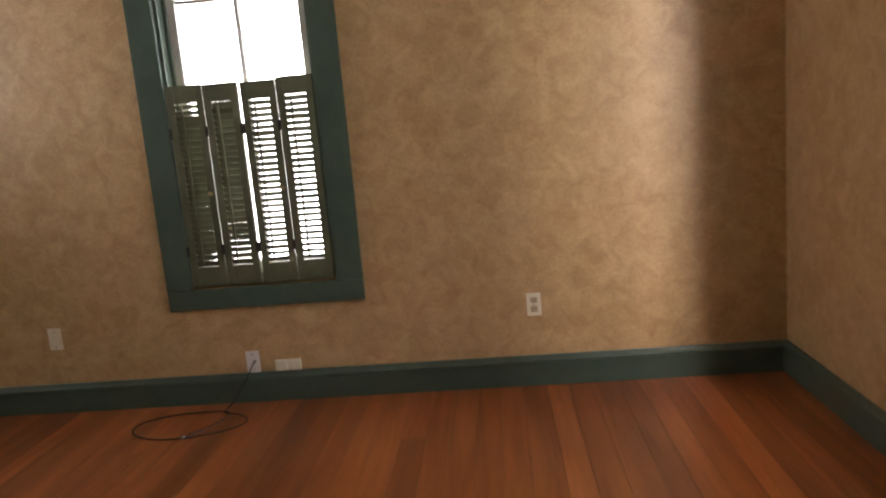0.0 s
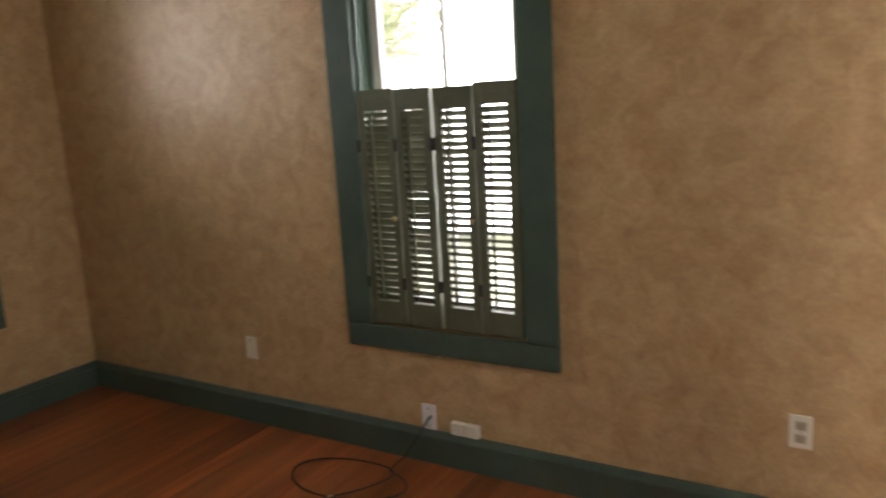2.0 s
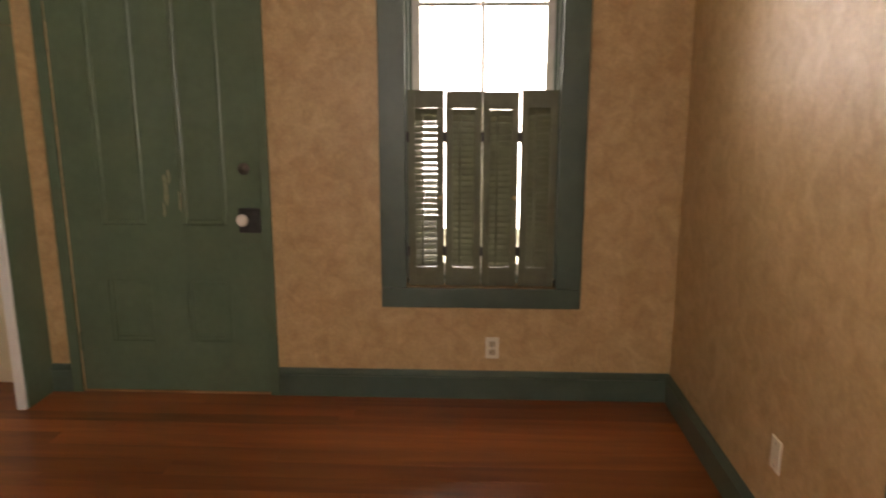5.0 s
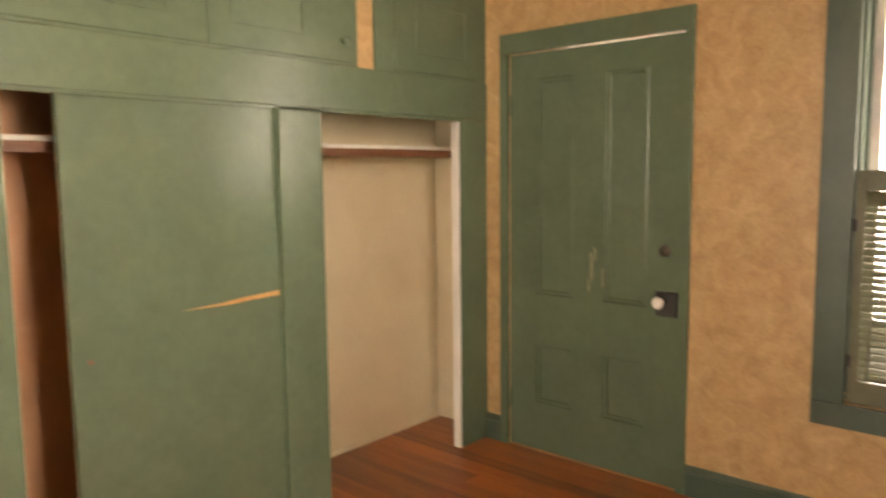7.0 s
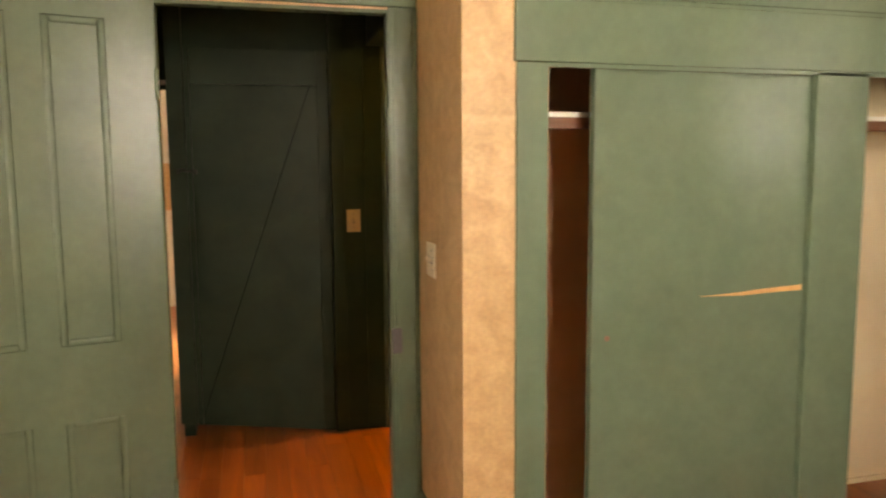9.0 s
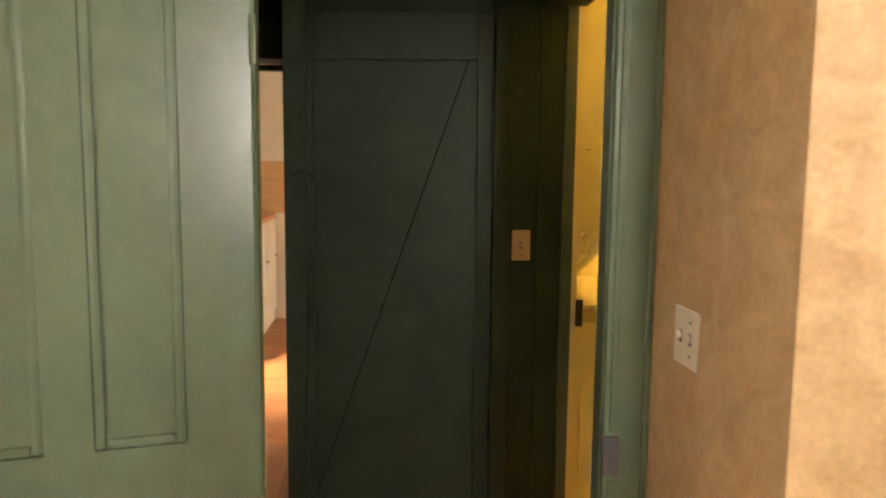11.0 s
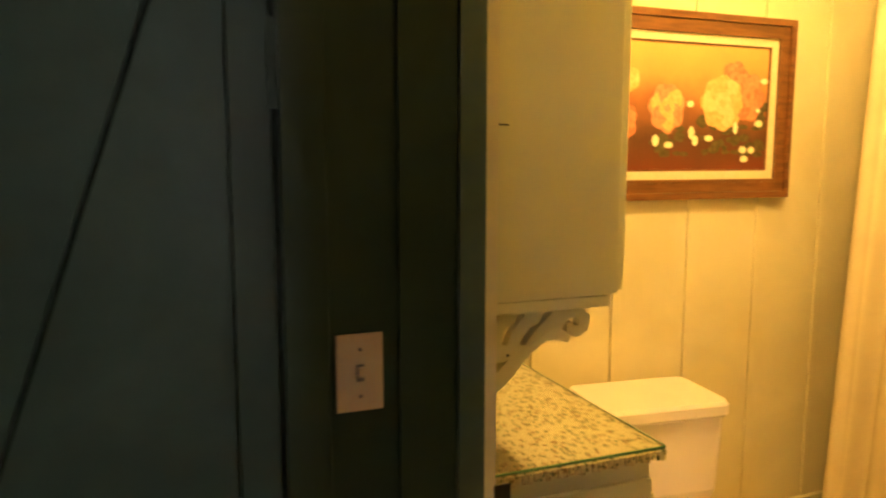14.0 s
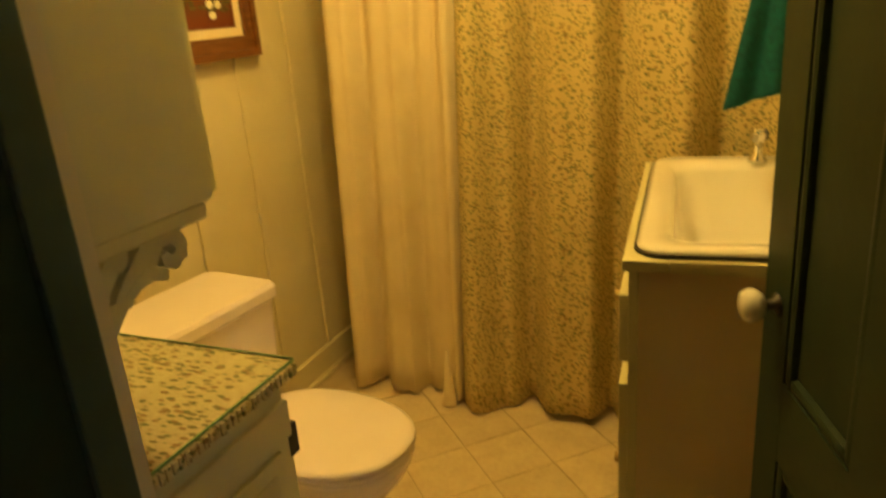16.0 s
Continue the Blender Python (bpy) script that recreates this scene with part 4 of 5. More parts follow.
frame_ring("outer_moulding", 0.0, 0.022, 0.010, 0.034, FRAME_WOOD)
frame_ring("cove_moulding", 0.0225, 0.055, 0.010, 0.026, FRAME_WOOD)
frame_ring("inner_moulding", 0.0555, 0.066, 0.010, 0.030, FRAME_WOOD)
frame_ring("linen_liner", 0.0665, 0.094, 0.010, 0.020, LINEN, "cream linen liner")
frame_ring("fillet", 0.0945, 0.099, 0.010, 0.017, FRAME_WOOD)
wpart("canvas", fB, (px0 + 0.0995, px1 - 0.0995, 0.010, 0.013, pz0 + 0.0995, pz1 - 0.0995), painting_mat(), pic, "painted canvas")
rnd = random.Random(5)


def flat_paint(name, colour, c2):
    return mat(name, colour, 0.5, c2, 60, 3)


YROSE, PROSE, RROSE = flat_paint("yellow_rose_paint", (0.70, 0.38, 0.13), (0.78, 0.50, 0.22)), flat_paint("peach_rose_paint", (0.64, 0.21, 0.11), (0.72, 0.32, 0.18)), flat_paint("coral_rose_paint", (0.60, 0.16, 0.08), (0.68, 0.25, 0.13))
YROSE2 = flat_paint("pale_yellow_rose_paint", (0.76, 0.50, 0.22), (0.82, 0.60, 0.30))
DAISY, PLEAF = flat_paint("daisy_paint", (0.78, 0.74, 0.55), (0.85, 0.82, 0.66)), flat_paint("leaf_paint", (0.06, 0.05, 0.015), (0.13, 0.10, 0.035))


def blob(name, cx, cz, r, material, petals, lift, squash=1.0, centre=None):
    """A painted flower: a scalloped dab, with a smaller one upon it for a rose."""
    def dab(nm, q, n, mt, h, parent):
        ph = rnd.uniform(0, 6.28)
        out = []
        for i in range(n * 5):
            a = 2 * math.pi * i / (n * 5)
            rr = q * (0.84 + 0.16 * abs(math.sin(n * a / 2 + ph)) + rnd.uniform(-0.03, 0.03))
            out.append((cx + rr * math.cos(a), cz + rr * squash * math.sin(a)))
        bm = bmesh.new()
        slab(bm, out, "y", -2.6169, -2.6165 + h)
        return part(nm, bm, mt, parent)
    f = dab(name, r, petals, material, lift, pic)
    if centre:
        bx, bz = cx, cz
        for k in range(6):
            cx, cz = bx + 0.52 * r * math.cos(k * 1.05 + r * 90), bz + 0.52 * r * squash * math.sin(k * 1.05 + r * 90)
            dab("petal", r * rnd.uniform(0.36, 0.46), 3, (centre, material)[k % 2], lift + 0.0002 + 0.00008 * k, f)
        cx, cz = bx, bz
        dab("petal", r * 0.42, petals - 3, centre, lift + 0.0008, f)
        dab("heart", r * 0.16, 4, material, lift + 0.0010, f)


for k in range(70):
    u = rnd.uniform(0, 1) ** 1.6
    blob("painted_leaf", px0 + 0.115 + 0.45 * u, pz0 + rnd.uniform(0.15, 0.36 - 0.16 * u), rnd.uniform(0.010, 0.026), PLEAF, 4, 0.0003 + k * 0.00001, rnd.uniform(0.3, 0.9))
blob("painted_rose", px0 + 0.245, pz0 + 0.405, 0.060, RROSE, 6, 0.0007, centre=PROSE)
blob("painted_rose", px0 + 0.185, pz0 + 0.345, 0.070, RROSE, 6, 0.0009, 1.25, centre=PROSE)
blob("painted_rose", px0 + 0.295, pz0 + 0.322, 0.094, YROSE, 8, 0.0014, 1.02, centre=YROSE2)
blob("painted_rose", px0 + 0.522, pz0 + 0.300, 0.074, PROSE, 7, 0.0010, 1.12, centre=YROSE)
blob("painted_rose", px0 + 0.715, pz0 + 0.255, 0.080, RROSE, 7, 0.0010, centre=PROSE)
blob("painted_bud", px0 + 0.665, pz0 + 0.390, 0.034, YROSE, 5, 0.0012, 1.2, centre=YROSE2)
for dx, dz, r, q in ((0.118, 0.400, 0.017, 0.6), (0.140, 0.300, 0.011, 0.7), (0.134, 0.256, 0.018, 0.7), (0.162, 0.165, 0.015, 0.8), (0.199, 0.166, 0.016, 0.8), (0.191, 0.134, 0.017, 0.7), (0.347, 0.204, 0.018, 0.6), (0.420, 0.222, 0.013, 1.7), (0.404, 0.196, 0.012, 1.5), (0.235, 0.240, 0.010, 2.2), (0.564, 0.195, 0.014, 1.4), (0.512, 0.181, 0.018, 0.6), (0.428, 0.316, 0.014, 0.8)):
    blob("painted_daisy", px0 + dx, pz0 + dz, r, DAISY, 7, 0.0019, q)

# wall cabinet and counter cabinet on the east side
wc = thing("wall_cabinet", (-0.74, -2.1, 1.16), "grey-cream painted wall cabinet with a scrolled bracket", "cabinet")
boxed("body", (-0.868, -0.577, -2.5, -1.745, 1.175, 2.30), CABINET, wc, bevel=0.002)
boxed("base_moulding", (-0.850, -0.577, -2.5, -1.7455, 1.152, 1.1745), CABINET, wc, bevel=0.004)
for y0, y1 in ((-2.49, -2.125), (-2.12, -1.755)):
    d = boxed("door", (-0.888, -0.8685, y0, y1, 1.18, 2.28), CABINET, wc, bevel=0.003)
    boxed("knob", (-0.908, -0.8885, (y0 + y1) / 2 - 0.01, (y0 + y1) / 2 + 0.01, 1.30, 1.32), BLACK, d, bevel=0.004)
boxed("crack", (-0.640, -0.618, -1.7449, -1.7435, 1.479, 1.482), BLACK, wc, "small dark crack in the paint")


def ribbon(bm, pts, widths, y0, y1):
    """A flat sawn strip along points of (x, z)."""
    left, right = [], []
    for i, p in enumerate(pts):
        a, b = pts[max(i - 1, 0)], pts[min(i + 1, len(pts) - 1)]
        d = Vector((b[0] - a[0], b[1] - a[1])).normalized()
        n = Vector((-d.y, d.x)) * widths[i] / 2
        left.append((p[0] + n.x, p[1] + n.y))
        right.append((p[0] - n.x, p[1] - n.y))
    slab(bm, left + right[::-1], "y", y0, y1)


def disc(bm, x, z, r, y0, y1, n=20):
    slab(bm, [(x + r * math.cos(2 * math.pi * i / n), z + r * math.sin(2 * math.pi * i / n)) for i in range(n)], "y", y0, y1)


yb0, yb1 = -1.790, -1.766


def fret(u, v):
    """Sawn work in units of half a millimetre, from the cabinet's lower corner by the wall."""
    return (-0.57 - (u - 60) * 0.000513, 1.152 - (v - 240 + (u - 60) * 0.115) * 0.000379)


bm = bmesh.new()
slab(bm, [fret(u, v) for u, v in ((45, 690), (100, 665), (160, 628), (210, 578), (250, 522), (285, 462), (325, 405), (372, 364), (415, 348), (440, 362), (464, 370), (470, 322), (425, 300), (395, 300), (360, 330), (318, 372), (285, 386), (210, 470), (165, 540), (120, 572), (45, 578))], "y", yb0, yb1)
slab(bm, [fret(u, v) for u, v in ((45, 377), (300, 377), (250, 440), (205, 462), (150, 466), (135, 500), (45, 560))], "y", yb0 + 0.0004, yb1 - 0.0004)
part("scroll_bracket", bm, CABINET, wc, "fretwork scroll bracket")
bm = bmesh.new()
ribbon(bm, [fret(u, v) for u, v in ((385, 330), (405, 285), (430, 240), (465, 212), (505, 212), (532, 245), (528, 290), (500, 312), (474, 296), (468, 268))], [0.030, 0.036, 0.034, 0.027, 0.024, 0.024, 0.024, 0.022, 0.018, 0.012], yb0 + 0.0008, yb1 - 0.0008)
part("scroll", bm, CABINET, wc)
for pts, w, head in ((((60, 380), (52, 320), (50, 232)), 0.014, None), (((120, 385), (112, 320), (118, 238)), 0.026, (118, 250, 0.014)), (((180, 385), (185, 320), (215, 250)), 0.022, (222, 246, 0.017)), (((245, 385), (262, 325), (310, 250)), 0.024, (322, 238, 0.018)), (((312, 392), (350, 330), (420, 236)), 0.026, None)):
    bm = bmesh.new()
    ribbon(bm, [fret(u, v) for u, v in pts], [w, w, w], yb0 + 0.001, yb1 - 0.001)
    if head:
        disc(bm, *fret(head[0], head[1]), head[2], yb0 + 0.0012, yb1 - 0.0012)
    part("rib", bm, CABINET, wc)
# Black discs on the face paint the shade of three small holes.
for u in (118, 170, 224):
    bm = bmesh.new()
    disc(bm, *fret(u, 428), 0.0030, yb1 - 0.0003, yb1 + 0.0004, 10)
    part("hole_shade_disc", bm, BLACK, wc)

vc = thing("counter_cabinet", (-0.78, -2.15, 0), "grey-cream panelled counter cabinet beside the bathroom door", "cabinet")
boxed("body", (-0.985, -0.577, -2.6, -1.785, 0.003, 0.831), CABINET, vc, bevel=0.002)
boxed("side_panel", (-0.955, -0.605, -1.7848, -1.776, 0.09, 0.70), CABINET, vc, bevel=0.004)
boxed("side_panel_field", (-0.925, -0.635, -1.7758, -1.772, 0.12, 0.67), CABINET, vc, bevel=0.003)
boxed("side_rail", (-0.985, -0.577, -1.7848, -1.774, 0.715, 0.785), CABINET, vc, bevel=0.004)
for y0, y1 in ((-2.59, -2.19), (-2.18, -1.785)):
    d = boxed("door", (-1.004, -0.9855, y0, y1 - 0.01, 0.06, 0.74), CABINET, vc, bevel=0.003)
    boxed("raised_panel", (-1.0095, -1.0042, y0 + 0.055, y1 - 0.065, 0.115, 0.685), CABINET, d, bevel=0.004)
    for z0, z1 in ((0.062, 0.100), (0.700, 0.738)):
        boxed("panel_bead", (-1.0080, -1.0042, y0 + 0.002, y1 - 0.012, z0, z1), CABINET, d, bevel=0.0015)
    boxed("hinge", (-1.010, -0.986, -1.794, -1.784, 0.665, 0.725), BLACK, d, "black hinge") if y1 > -2 else None
top = boxed("counter_cover", (-1.008, -0.577, -2.615, -1.762, 0.832, 0.848), PRINT_TOP, bevel=0.003)
tagged(top, "leaf-print covered counter top", "counter top")
gl = mat("green_edged_glass", (0.16, 0.30, 0.16), 0.05, (0.18, 0.34, 0.18), 5, 2)
glass_top = boxed("glass_sheet", (-1.005, -0.580, -2.612, -1.765, 0.8485, 0.8545), THIN_GLASS, bevel=0.001)
glass_top.visible_shadow = False
tagged(glass_top, "clear glass sheet lying on the counter", "glass sheet")
boxed("edge", (-1.005, -0.580, -1.7648, -1.7625, 0.849, 0.854), gl, glass_top, "green polished glass edge")
boxed("edge", (-1.0075, -1.0052, -2.612, -1.765, 0.849, 0.854), gl, glass_top, "green polished glass edge")
bm = bmesh.new()
for k in range(34):
    x = -1.005 + k * 0.0125
    box(bm, x, x + 0.010, -1.7615, -1.7575 + 0.001 * (k % 2), 0.826 + 0.002 * (k % 3), 0.8475, 0.002)
part("gathered_edge", bm, PRINT_TOP, top, "gathered print edging")

# toilet
tx = -1.455
toilet = thing("toilet", (tx, -2.2, 0.003), "white porcelain toilet with the lid closed", "toilet")
bm = bmesh.new()
loft(bm, [oval(tx, -2.103, 0.0040, 0.115, 0.16, 0.20), oval(tx, -2.103, 0.0300, 0.112, 0.155, 0.195), oval(tx, -2.103, 0.1309, 0.095, 0.14, 0.165), oval(tx, -2.093, 0.2057, 0.12, 0.16, 0.20), oval(tx, -2.073, 0.2898, 0.168, 0.20, 0.25), oval(tx, -2.063, 0.3460, 0.183, 0.22, 0.265), oval(tx, -2.063, 0.3600, 0.178, 0.22, 0.26)])
part("bowl", bm, VITREOUS, toilet, smooth=True)
bm = bmesh.new()
loft(bm, [oval(tx, -2.063, 0.3609, 0.180, 0.23, 0.262), oval(tx, -2.063, 0.3647, 0.186, 0.235, 0.268), oval(tx, -2.063, 0.3721, 0.186, 0.235, 0.268), oval(tx, -2.063, 0.3768, 0.181, 0.23, 0.263)])
part("seat", bm, VITREOUS, toilet, smooth=True)
bm = bmesh.new()
loft(bm, [oval(tx, -2.063, 0.3782, 0.182, 0.232, 0.264), oval(tx, -2.063, 0.3824, 0.188, 0.237, 0.270), oval(tx, -2.063, 0.3908, 0.186, 0.235, 0.268), oval(tx, -2.063, 0.3964, 0.172, 0.22, 0.25), oval(tx, -2.063, 0.3992, 0.11, 0.15, 0.17)])
part("lid", bm, VITREOUS, toilet, smooth=True)
bm = bmesh.new()
loft(bm, [rrect(tx - 0.185, tx + 0.185, -2.585, -2.36, 0.345, 0.03), rrect(tx - 0.20, tx + 0.20, -2.585, -2.345, 0.40, 0.03), rrect(tx - 0.207, tx + 0.207, -2.59, -2.335, 0.639, 0.03)])
tank = part("tank", bm, VITREOUS, toilet)
bm = bmesh.new()
loft(bm, [rrect(tx - 0.212, tx + 0.212, -2.592, -2.327, 0.640, 0.03), rrect(tx - 0.217, tx + 0.217, -2.597, -2.320, 0.648, 0.032), rrect(tx - 0.217, tx + 0.217, -2.597, -2.320, 0.677, 0.032), rrect(tx - 0.209, tx + 0.209, -2.592, -2.328, 0.688, 0.03)])
part("tank_lid", bm, VITREOUS, toilet)
bm = bmesh.new()
box(bm, tx - 0.12, tx + 0.12, -2.40, -2.22, 0.28, 0.360, 0.02)
part("deck", bm, VITREOUS, toilet)
for dx in (-0.07, 0.07):
    bm = bmesh.new()
    cyl(bm, (tx + dx, -2.268, 0.361), (tx + dx, -2.268, 0.402), 0.014, seg=12)
    part("lid_hinge", bm, VITREOUS, toilet)
bm = bmesh.new()
cyl(bm, (tx + 0.15, -2.34, 0.60), (tx + 0.15, -2.318, 0.60), 0.010, seg=12)
box(bm, tx + 0.085, tx + 0.155, -2.323, -2.315, 0.592, 0.606, 0.003)
part("flush_handle", bm, CHROME, toilet, "chrome flush handle")
toilet.matrix_basis = toilet.matrix_basis @ pose(0, 0, 0, 0, 0, -6)

# tub behind the curtains
tub = thing("bathtub", (-2.55, -1.7, 0), "white bathtub behind the curtains", "bathtub")
bm = bmesh.new()
loft(bm, [rrect(-2.89, -2.43, -2.40, -0.78, 0.003, 0.04), rrect(-2.89, -2.41, -2.40, -0.78, 0.50, 0.04), rrect(-2.83, -2.47, -2.36, -0.84, 0.50, 0.08), rrect(-2.80, -2.51, -2.30, -0.92, 0.14, 0.1)])
part("shell", bm, PORCELAIN, tub)


def curtain(name, y0, y1, x, lean, z0, z1, waves, depth, material, label, hem, seed, crest):
    """A hanging cloth in soft folds that open towards the floor."""
    rnd = random.Random(seed)
    ph = [rnd.uniform(0, 6.28) for _ in range(4)]
    ph[0] = math.pi / 2 - 2 * math.pi * waves * crest - 0.5 * math.sin(5 * crest + ph[1])
    n, k = int((y1 - y0) / 0.009), 26
    bm = bmesh.new()
    grid = []
    for j in range(k + 1):
        v = j / k
        row = []
        for i in range(n + 1):
            u = i / n
            s = math.sin(2 * math.pi * waves * u + ph[0] + 0.5 * math.sin(5 * u + ph[1])) + 0.45 * math.sin(2 * math.pi * waves * 2.3 * u + ph[2] + v) + 0.3 * math.sin(2 * math.pi * waves * 0.4 * u + ph[3])
            low = hem * (0.5 + 0.5 * math.sin(2 * math.pi * waves * 0.5 * u + ph[1])) * max(0, 1 - v * 8) if hem else 0
            row.append(bm.verts.new((x - lean * v + depth * s * (1.15 - 0.5 * v), 0.06 * v + y0 + (y1 - y0) * u + 0.02 * math.sin(2 * math.pi * waves * u + ph[2]) * (1 - v), z0 + (z1 - z0) * v + low)))
        grid.append(row)
    for a, b in zip(grid, grid[1:]):
        for i in range(n):
            bm.faces.new((a[i], a[i + 1], b[i + 1], b[i]))
    c = part(name, bm, material, smooth=True)
    sol = c.modifiers.new("thickness", "SOLIDIFY")
    sol.thickness = 0.0025
    return tagged(c, label, "curtain")


curtain("shower_curtain", -2.46, -1.955, -2.265, 0.05, 0.012, 2.12, 2.6, 0.034, CLOTH, "cream cloth shower curtain hanging in folds", 0.02, 2, 0.45)
curtain("shower_curtain", -1.975, -0.86, -2.245, 0.07, 0.012, 2.12, 3.6, 0.046, PRINT, "leaf-print shower curtain hanging in folds to the floor", 0.03, 11, 0.34)
rod = thing("curtain_rod", (-2.33, -1.7, 2.13), "chrome shower curtain rod", "curtain rod")
bm = bmesh.new()
cyl(bm, (-2.335, -2.628, 2.135), (-2.335, -0.682, 2.135), 0.012)
part("rod", bm, CHROME, rod, smooth=True)
tassel = thing("curtain_tie", (-2.225, -2.04, 0.003), "crumpled cloth tie on the bathroom floor", "curtain tie")
bm = bmesh.new()
loft(bm, [oval(-2.22, -2.04, 0.004, 0.022, 0.03, 0.026, 12), oval(-2.22, -2.04, 0.022, 0.026, 0.026, 0.03, 12), oval(-2.225, -2.042, 0.10, 0.012, 0.012, 0.014, 12), oval(-2.235, -2.042, 0.22, 0.006, 0.006, 0.006, 12)])
part("knot", bm, CLOTH, tassel, smooth=True)

# sink cabinet on the north side
sk = thing("sink_cabinet", (-1.72, -1.05, 0), "painted wooden sink cabinet with drawers and a plain side", "cabinet")
boxed("body", (-2.15, -1.372, -1.244, -0.76, 0.003, 0.72), TANBOARD, sk)
boxed("side_panel", (-1.390, -1.369, -1.244, -0.76, 0.003, 0.915), TANBOARD, sk)
boxed("side_panel", (-2.15, -2.13, -1.244, -0.76, 0.721, 0.915), TANBOARD, sk)
boxed("face_frame", (-2.15, -1.372, -1.262, -1.2445, 0.003, 0.915), CABINET, sk, bevel=0.002)
for z0, z1 in ((0.72, 0.86), (0.10, 0.67)):
    for x0, x1 in ((-2.14, -1.73), (-1.71, -1.382)):
        d = boxed("drawer_front", (x0, x1, -1.281, -1.2625, z0, z1), CABINET, sk, bevel=0.003)
        bm = bmesh.new()
        cyl(bm, ((x0 + x1) / 2, -1.281, (z0 + z1) / 2), ((x0 + x1) / 2, -1.302, (z0 + z1) / 2), 0.012, seg=12)
        part("knob", bm, BRASS, d)
boxed("counter_edge", (-2.165, -1.358, -1.274, -1.189, 0.916, 0.938), CABINET, sk, bevel=0.004)
boxed("counter_edge", (-1.44, -1.358, -1.1885, -0.755, 0.916, 0.938), CABINET, sk)
boxed("counter_edge", (-2.165, -2.06, -1.1885, -0.755, 0.916, 0.938), CABINET, sk)
basin = thing("sink", (-1.72, -1.05, 0.938), "white enamelled drop-in sink with a dark rim edge", "sink")
bm = bmesh.new()
loft(bm, [rrect(-2.160, -1.376, -1.252, -0.785, 0.9385, 0.055), rrect(-2.166, -1.370, -1.2565, -0.780, 0.940, 0.058), rrect(-2.166, -1.370, -1.2565, -0.780, 0.9455, 0.058), rrect(-2.160, -1.376, -1.252, -0.785, 0.947, 0.055)], False, False)
part("dark_edge", bm, BLACK, basin, "chipped black rim edge")
bm = bmesh.new()
loft(bm, [rrect(-2.16, -1.375, -1.25, -0.785, 0.9425, 0.055), rrect(-2.162, -1.373, -1.252, -0.783, 0.949, 0.057), rrect(-2.15, -1.383, -1.24, -0.793, 0.955, 0.055), rrect(-2.07, -1.43, -1.2, -0.83, 0.952, 0.06), rrect(-2.055, -1.443, -1.189, -0.842, 0.935, 0.07), rrect(-2.02, -1.485, -1.17, -0.87, 0.76, 0.08), rrect(-1.98, -1.525, -1.13, -0.91, 0.745, 0.08)], cap0=False)
part("basin", bm, PORCELAIN, basin, smooth=True)
for ob in (sk, basin):
    ob.matrix_basis = pose(-1.362, -1.265, 0, 0, 0, 5) @ pose(1.362, 1.265, 0) @ ob.matrix_basis
tap = thing("faucet", (-2.10, -1.05, 0.955), "chrome two-handle faucet with clear knobs", "faucet")
for dy in (-0.05, 0.05):
    bm = bmesh.new()
    lathe(bm, [(0.024, 0.954), (0.022, 0.965), (0.012, 0.975), (0.011, 1.005)], (-2.10, -1.005 + dy, 0), "z", 16)
    part("valve", bm, CHROME, tap, smooth=True)
    bm = bmesh.new()
    lathe(bm, [(0.012, 1.006), (0.022, 1.012), (0.024, 1.030), (0.018, 1.042), (0.008, 1.046)], (-2.10, -1.005 + dy, 0), "z", 10)
    part("handle", bm, CHROME, tap, "clear faceted handle")
bm = bmesh.new()
tube(bm, [(-2.10, -1.005, 0.955), (-2.10, -1.005, 1.06), (-2.04, -1.005, 1.095), (-1.99, -1.005, 1.105), (-1.95, -1.005, 1.09), (-1.94, -1.005, 1.06)], 0.011, 10)
part("spout", bm, CHROME, tap, smooth=True)
bar = thing("towel_bar", (-2.03, -0.95, 1.452), "dark metal towel bar on the bathroom wall", "towel bar")
bm = bmesh.new()
cyl(bm, (-2.03, -0.752, 1.452), (-2.03, -1.085, 1.452), 0.008, seg=10)
part("bar", bm, BLACK, bar, smooth=True)
bm = bmesh.new()
lathe(bm, [(0.006, 0), (0.016, -0.004), (0.018, -0.014), (0.008, -0.024)], (-2.03, -1.085, 1.452), "y", 12)
part("finial", bm, FRAME_WOOD, bar, smooth=True)
bm = bmesh.new()
cols, rows_ = 30, 24
for side, off, zl in ((1, 0.013, 1.155), (-1, -0.013, 1.18)):
    g = []
    for j in range(rows_ + 1):
        v = j / rows_
        rr = []
        for i in range(cols + 1):
            u = i / cols
            spread = 1 + 0.75 * v
            y = -1.026 + (u - 0.5) * 0.088 * spread - 0.035 * v
            fold = 0.012 * math.sin(u * 11 + 0.5 * side) * (0.3 + v)
            z = 1.464 - v * (1.464 - zl + 0.05 * (1 - u))
            rr.append(bm.verts.new((-2.03 + (off if v > 0.03 else off * 0.3) + fold * side * 0.8 + 0.015 * v * side, y, z)))
        g.append(rr)
    for a, b in zip(g, g[1:]):
        for i in range(cols):
            bm.faces.new((a[i], a[i + 1], b[i + 1], b[i]))
tw = part("hand_towel", bm, TEAL, smooth=True)
sm = tw.modifiers.new("thickness", "SOLIDIFY")
sm.thickness = 0.006
tagged(tw, "teal terry hand towel hanging from the bar", "towel")

